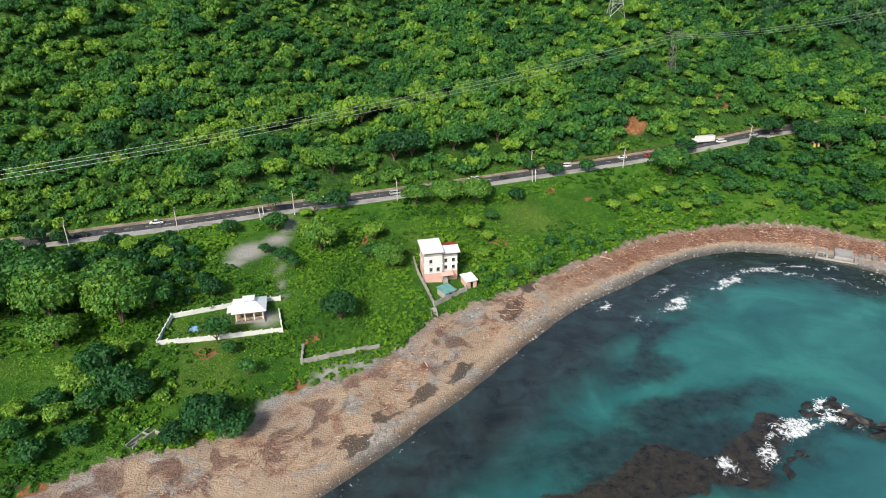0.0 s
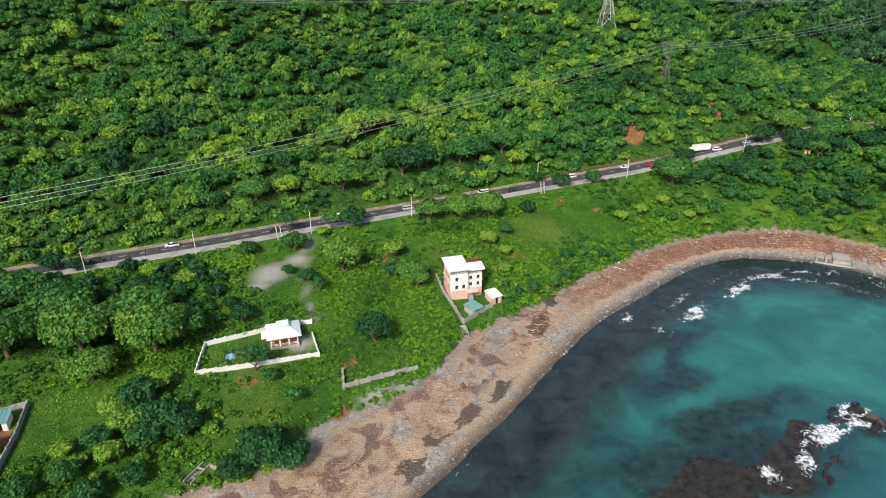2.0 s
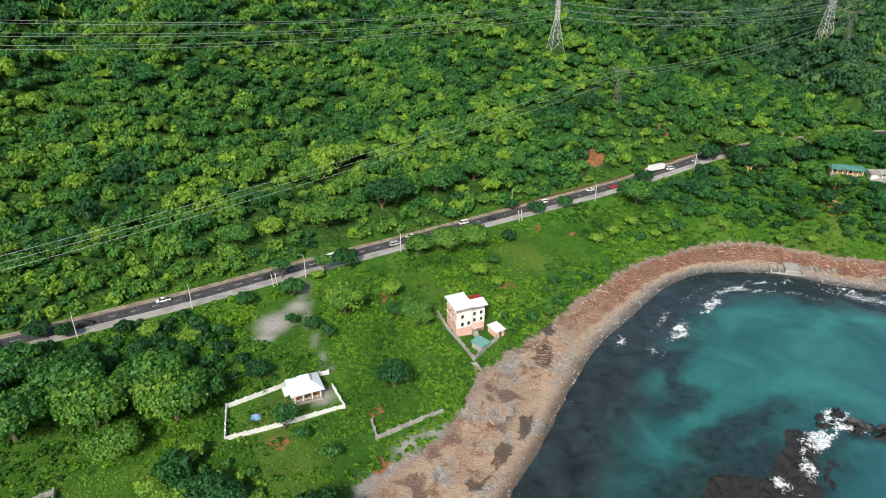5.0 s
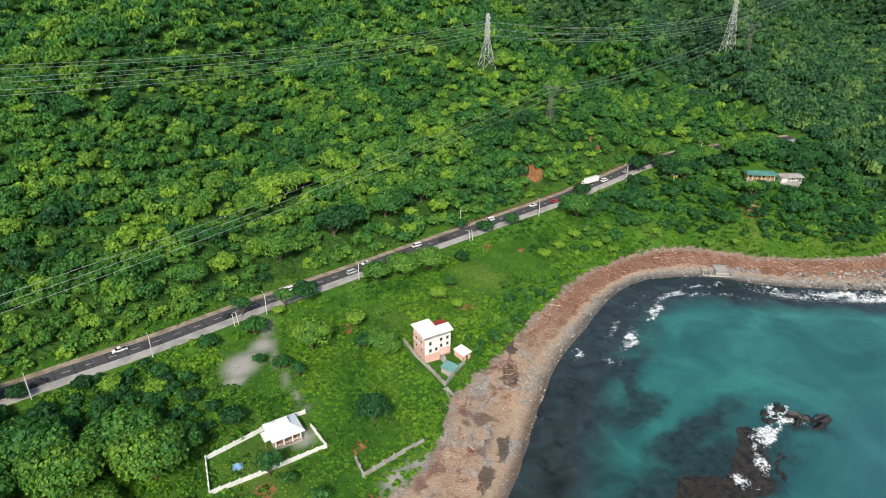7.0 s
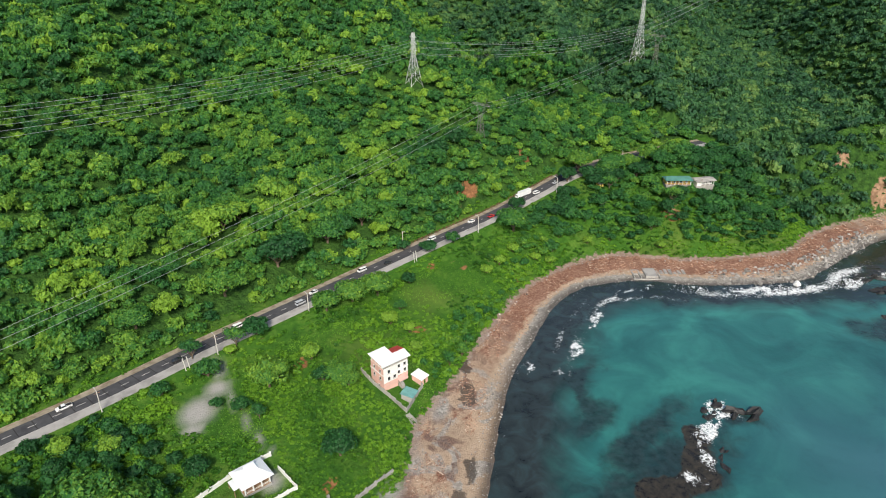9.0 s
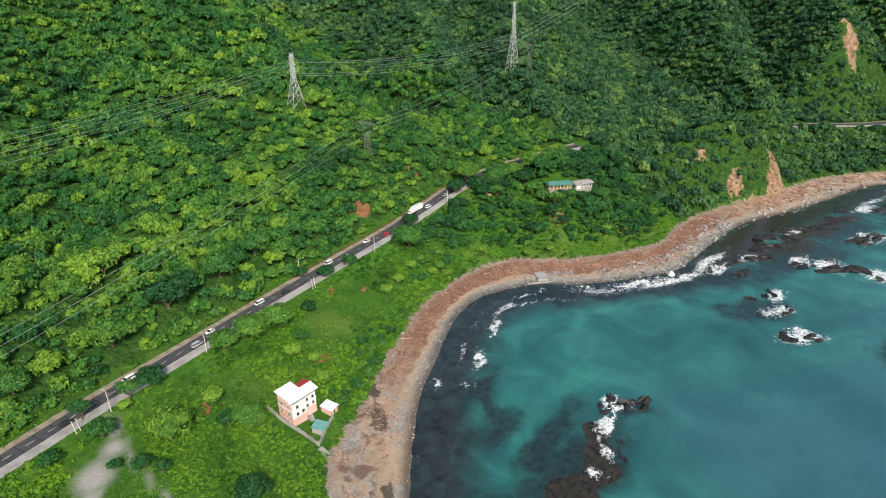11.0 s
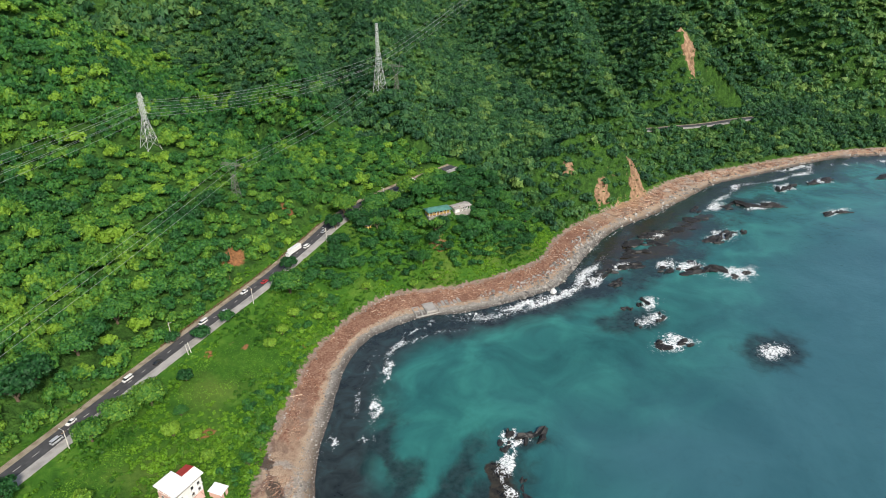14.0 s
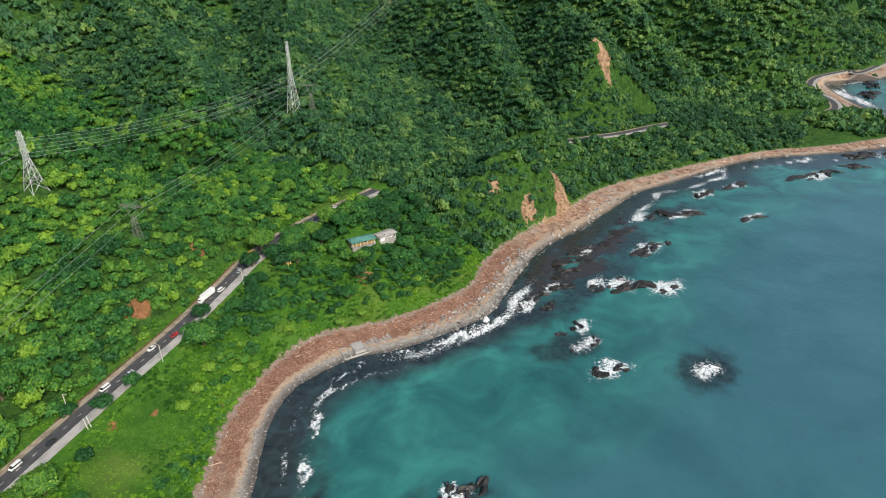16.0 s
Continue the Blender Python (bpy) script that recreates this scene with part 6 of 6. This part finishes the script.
def litter_wood():
    n = Nodes("driftwood", 0.9, 0.0, 0.2)
    return n.colour(n.ramp(n.attr("tone"), [(0.0, (0.12, 0.06, 0.04)), (0.45, (0.34, 0.17, 0.11)), (0.8, (0.50, 0.33, 0.23)), (1.0, (0.66, 0.56, 0.46))])).relief(n.noise(0.3), 0.03).mat


def shingle():
    n = Nodes("shingle", 0.9, 0.0, 0.2)
    c = n.ramp(n.attr("tone"), [(0.0, (0.09, 0.085, 0.08)), (0.5, (0.30, 0.285, 0.265)), (1.0, (0.58, 0.55, 0.51))])
    return n.colour(n.mix(n.span(n.noise(0.4), 0.45, 0.7, 0, 0.35), c, (0.2, 0.18, 0.16))).relief(n.noise(0.25), 0.05).mat


DRIFT, SHINGLE = litter_wood(), shingle()
driftwood("driftwood", "thick carpet of reddish driftwood and cane along the beach", 30000, 0.32, 0.92, 20, 300, 0.3, 1.5, 0.07, DRIFT)
driftwood("driftwood", "scattered driftwood and cane on the sand", 15000, 0.28, 1.0, -110, 30, 0.3, 1.4, 0.065, DRIFT)
driftwood("driftwood", "driftwood along the far beach", 9000, 0.40, 1.0, 300, 740, 1.0, 4.0, 0.16, DRIFT)
driftwood("drift_logs", "pale stranded logs on the beach", 260, 0.2, 0.95, -80, 300, 2.5, 6.0, 0.16, DRIFT)


def stones(name, label, n, lo, hi, x0, x1, small, large, z_lift=0.0):
    x, y, h, a = along_beach(n, lo, hi, x0, x1)
    k = len(x)
    o = np.array([[1, 0, 0], [0, 1, 0], [-1, 0, 0], [0, -1, 0], [0, 0, 0.8], [0, 0, -0.8]], float)
    faces = np.array([[0, 1, 4], [1, 2, 4], [2, 3, 4], [3, 0, 4], [1, 0, 5], [2, 1, 5], [3, 2, 5], [0, 3, 5]])
    s = small + (large - small) * SHORE_RNG.random(k) ** 3
    v = o[None] * s[:, None, None] * SHORE_RNG.uniform(0.55, 1.2, (k, 6, 1)) + SHORE_RNG.normal(0, 0.15, (k, 6, 3)) * s[:, None, None]
    c, q = np.cos(a)[:, None], np.sin(a)[:, None]
    v = np.stack([v[..., 0] * c - v[..., 1] * q, v[..., 0] * q + v[..., 1] * c, v[..., 2]], -1) + np.stack([x, y, h + s * 0.25 + z_lift], -1)[:, None]
    tri = v[:, faces].reshape(-1, 3, 3)
    tagged(new(name, soup(name, tri, np.repeat(np.clip(SHORE_RNG.normal(0.45, 0.25, k), 0, 1), 8), SHINGLE)), label, "stones", kind="stuff")


stones("shingle", "grey rounded stones along the waterline", 15000, 0.0, 0.36, 25, 300, 0.16, 0.6)
stones("shingle", "pale stones at the upper edge of the beach", 5000, 0.86, 1.1, 30, 300, 0.16, 0.7)
stones("shingle", "grey pebbles in drifts on the sand", 5000, 0.02, 0.3, -60, 30, 0.12, 0.35)
stones("boulders", "large grey boulders along the far shore", 2600, 0.0, 0.6, 180, 330, 0.4, 1.6)
stones("boulders", "grey rocks along the distant beach", 2600, 0.0, 0.5, 300, 740, 0.5, 1.8)

rock_rng = np.random.default_rng(23)
# x, y, half length, half width, height, turn
SEA_ROCKS = [(109, 135, 8, 3.2, 1.4, -20), (101, 138, 4, 2, 0.7, 10), (87, 120, 5, 2, 0.5, 30), (104, 142, 5, 3, 1.4, 15), (216, 114, 7, 3.5, 1.5, -35), (210, 120, 4, 2.5, 1.0, 0), (236, 131, 4.5, 2.5, 1.1, 10),
             (220, 137, 3.5, 2, 0.9, 0), (246, 146, 6, 3, 1.0, 20), (234, 148, 5, 2.5, 1.0, -20), (316, 114, 6, 2.2, 1.3, -30), (306, 137, 13, 4.5, 1.6, -48), (296, 152, 8, 4, 0.9, -30), (366, 142, 12, 4.5, 1.7, -10),
             (378, 138, 7, 3, 1.3, -30), (442, 142, 17, 4, 1.7, -52), (430, 158, 9, 3.5, 1.0, -20), (497, 138, 9, 4, 1.6, 0), (532, 119, 12, 4, 1.5, -30), (466, 91, 11, 3, 1.4, -22), (604, 60, 18, 5, 1.5, -30),
             (580, 80, 12, 4, 1.2, -30), (640, 40, 16, 5, 1.5, -35), (258, 170, 8, 3, 0.8, 0), (270, 178, 9, 3.5, 0.9, -20), (285, 172, 9, 4, 1.0, -30), (302, 180, 11, 4, 1.0, -35), (320, 182, 12, 5, 1.0, -40), (334, 186, 10, 5, 1.0, -40),
             (346, 178, 10, 4, 0.8, -40), (360, 170, 10, 5, 0.7, -20), (386, 170, 10, 4, 0.8, -30), (406, 176, 7, 3, 0.9, 0), (690, 30, 16, 6, 1.6, -40), (720, 0, 18, 7, 2.0, -40), (755, -18, 16, 8, 2.4, -30),
             (1010, 40, 30, 8, 2.5, 10), (1090, 40, 26, 8, 2.5, 0)]
for x, y, a, b, h, t in SEA_ROCKS:
    rock = empty("sea_rock", Matrix.Translation((x, y, 0.0)), "jagged wet black rock ledge awash in the surf", "rock", "sea rocks")
    a, b, h = 1.15 * a, 1.25 * b, 1.35 * h
    for k in range(min(9, max(4, int(a / 1.5)))):
        u, v = rock_rng.uniform(-0.9, 0.9) * a, rock_rng.uniform(-0.75, 0.75) * b
        c, s = math.cos(radians(t)), math.sin(radians(t))
        r = rock_rng.uniform(0.2, 0.5)
        bm = bmesh.new()
        lump(bm, (u * c - v * s, u * s + v * c, -0.1), (a * r, max(0.7, b * r), h * rock_rng.uniform(0.45, 1.1)), radians(t) + rock_rng.normal(0, 0.4), rock_rng, 2, 0.4)
        part("ledge", bm, ROCK, rock)
o = bmesh.new()
lump(o, (0, 0, 0), (2.6, 1.8, 1.5), 0.4, rock_rng, 3, 0.16)
o = part("boulder", o, WHITEWALL, None, "single pale boulder at the water's edge")
o.matrix_basis = Matrix.Translation((224, 192.5, 0.5))
tagged(o, "", "boulder")
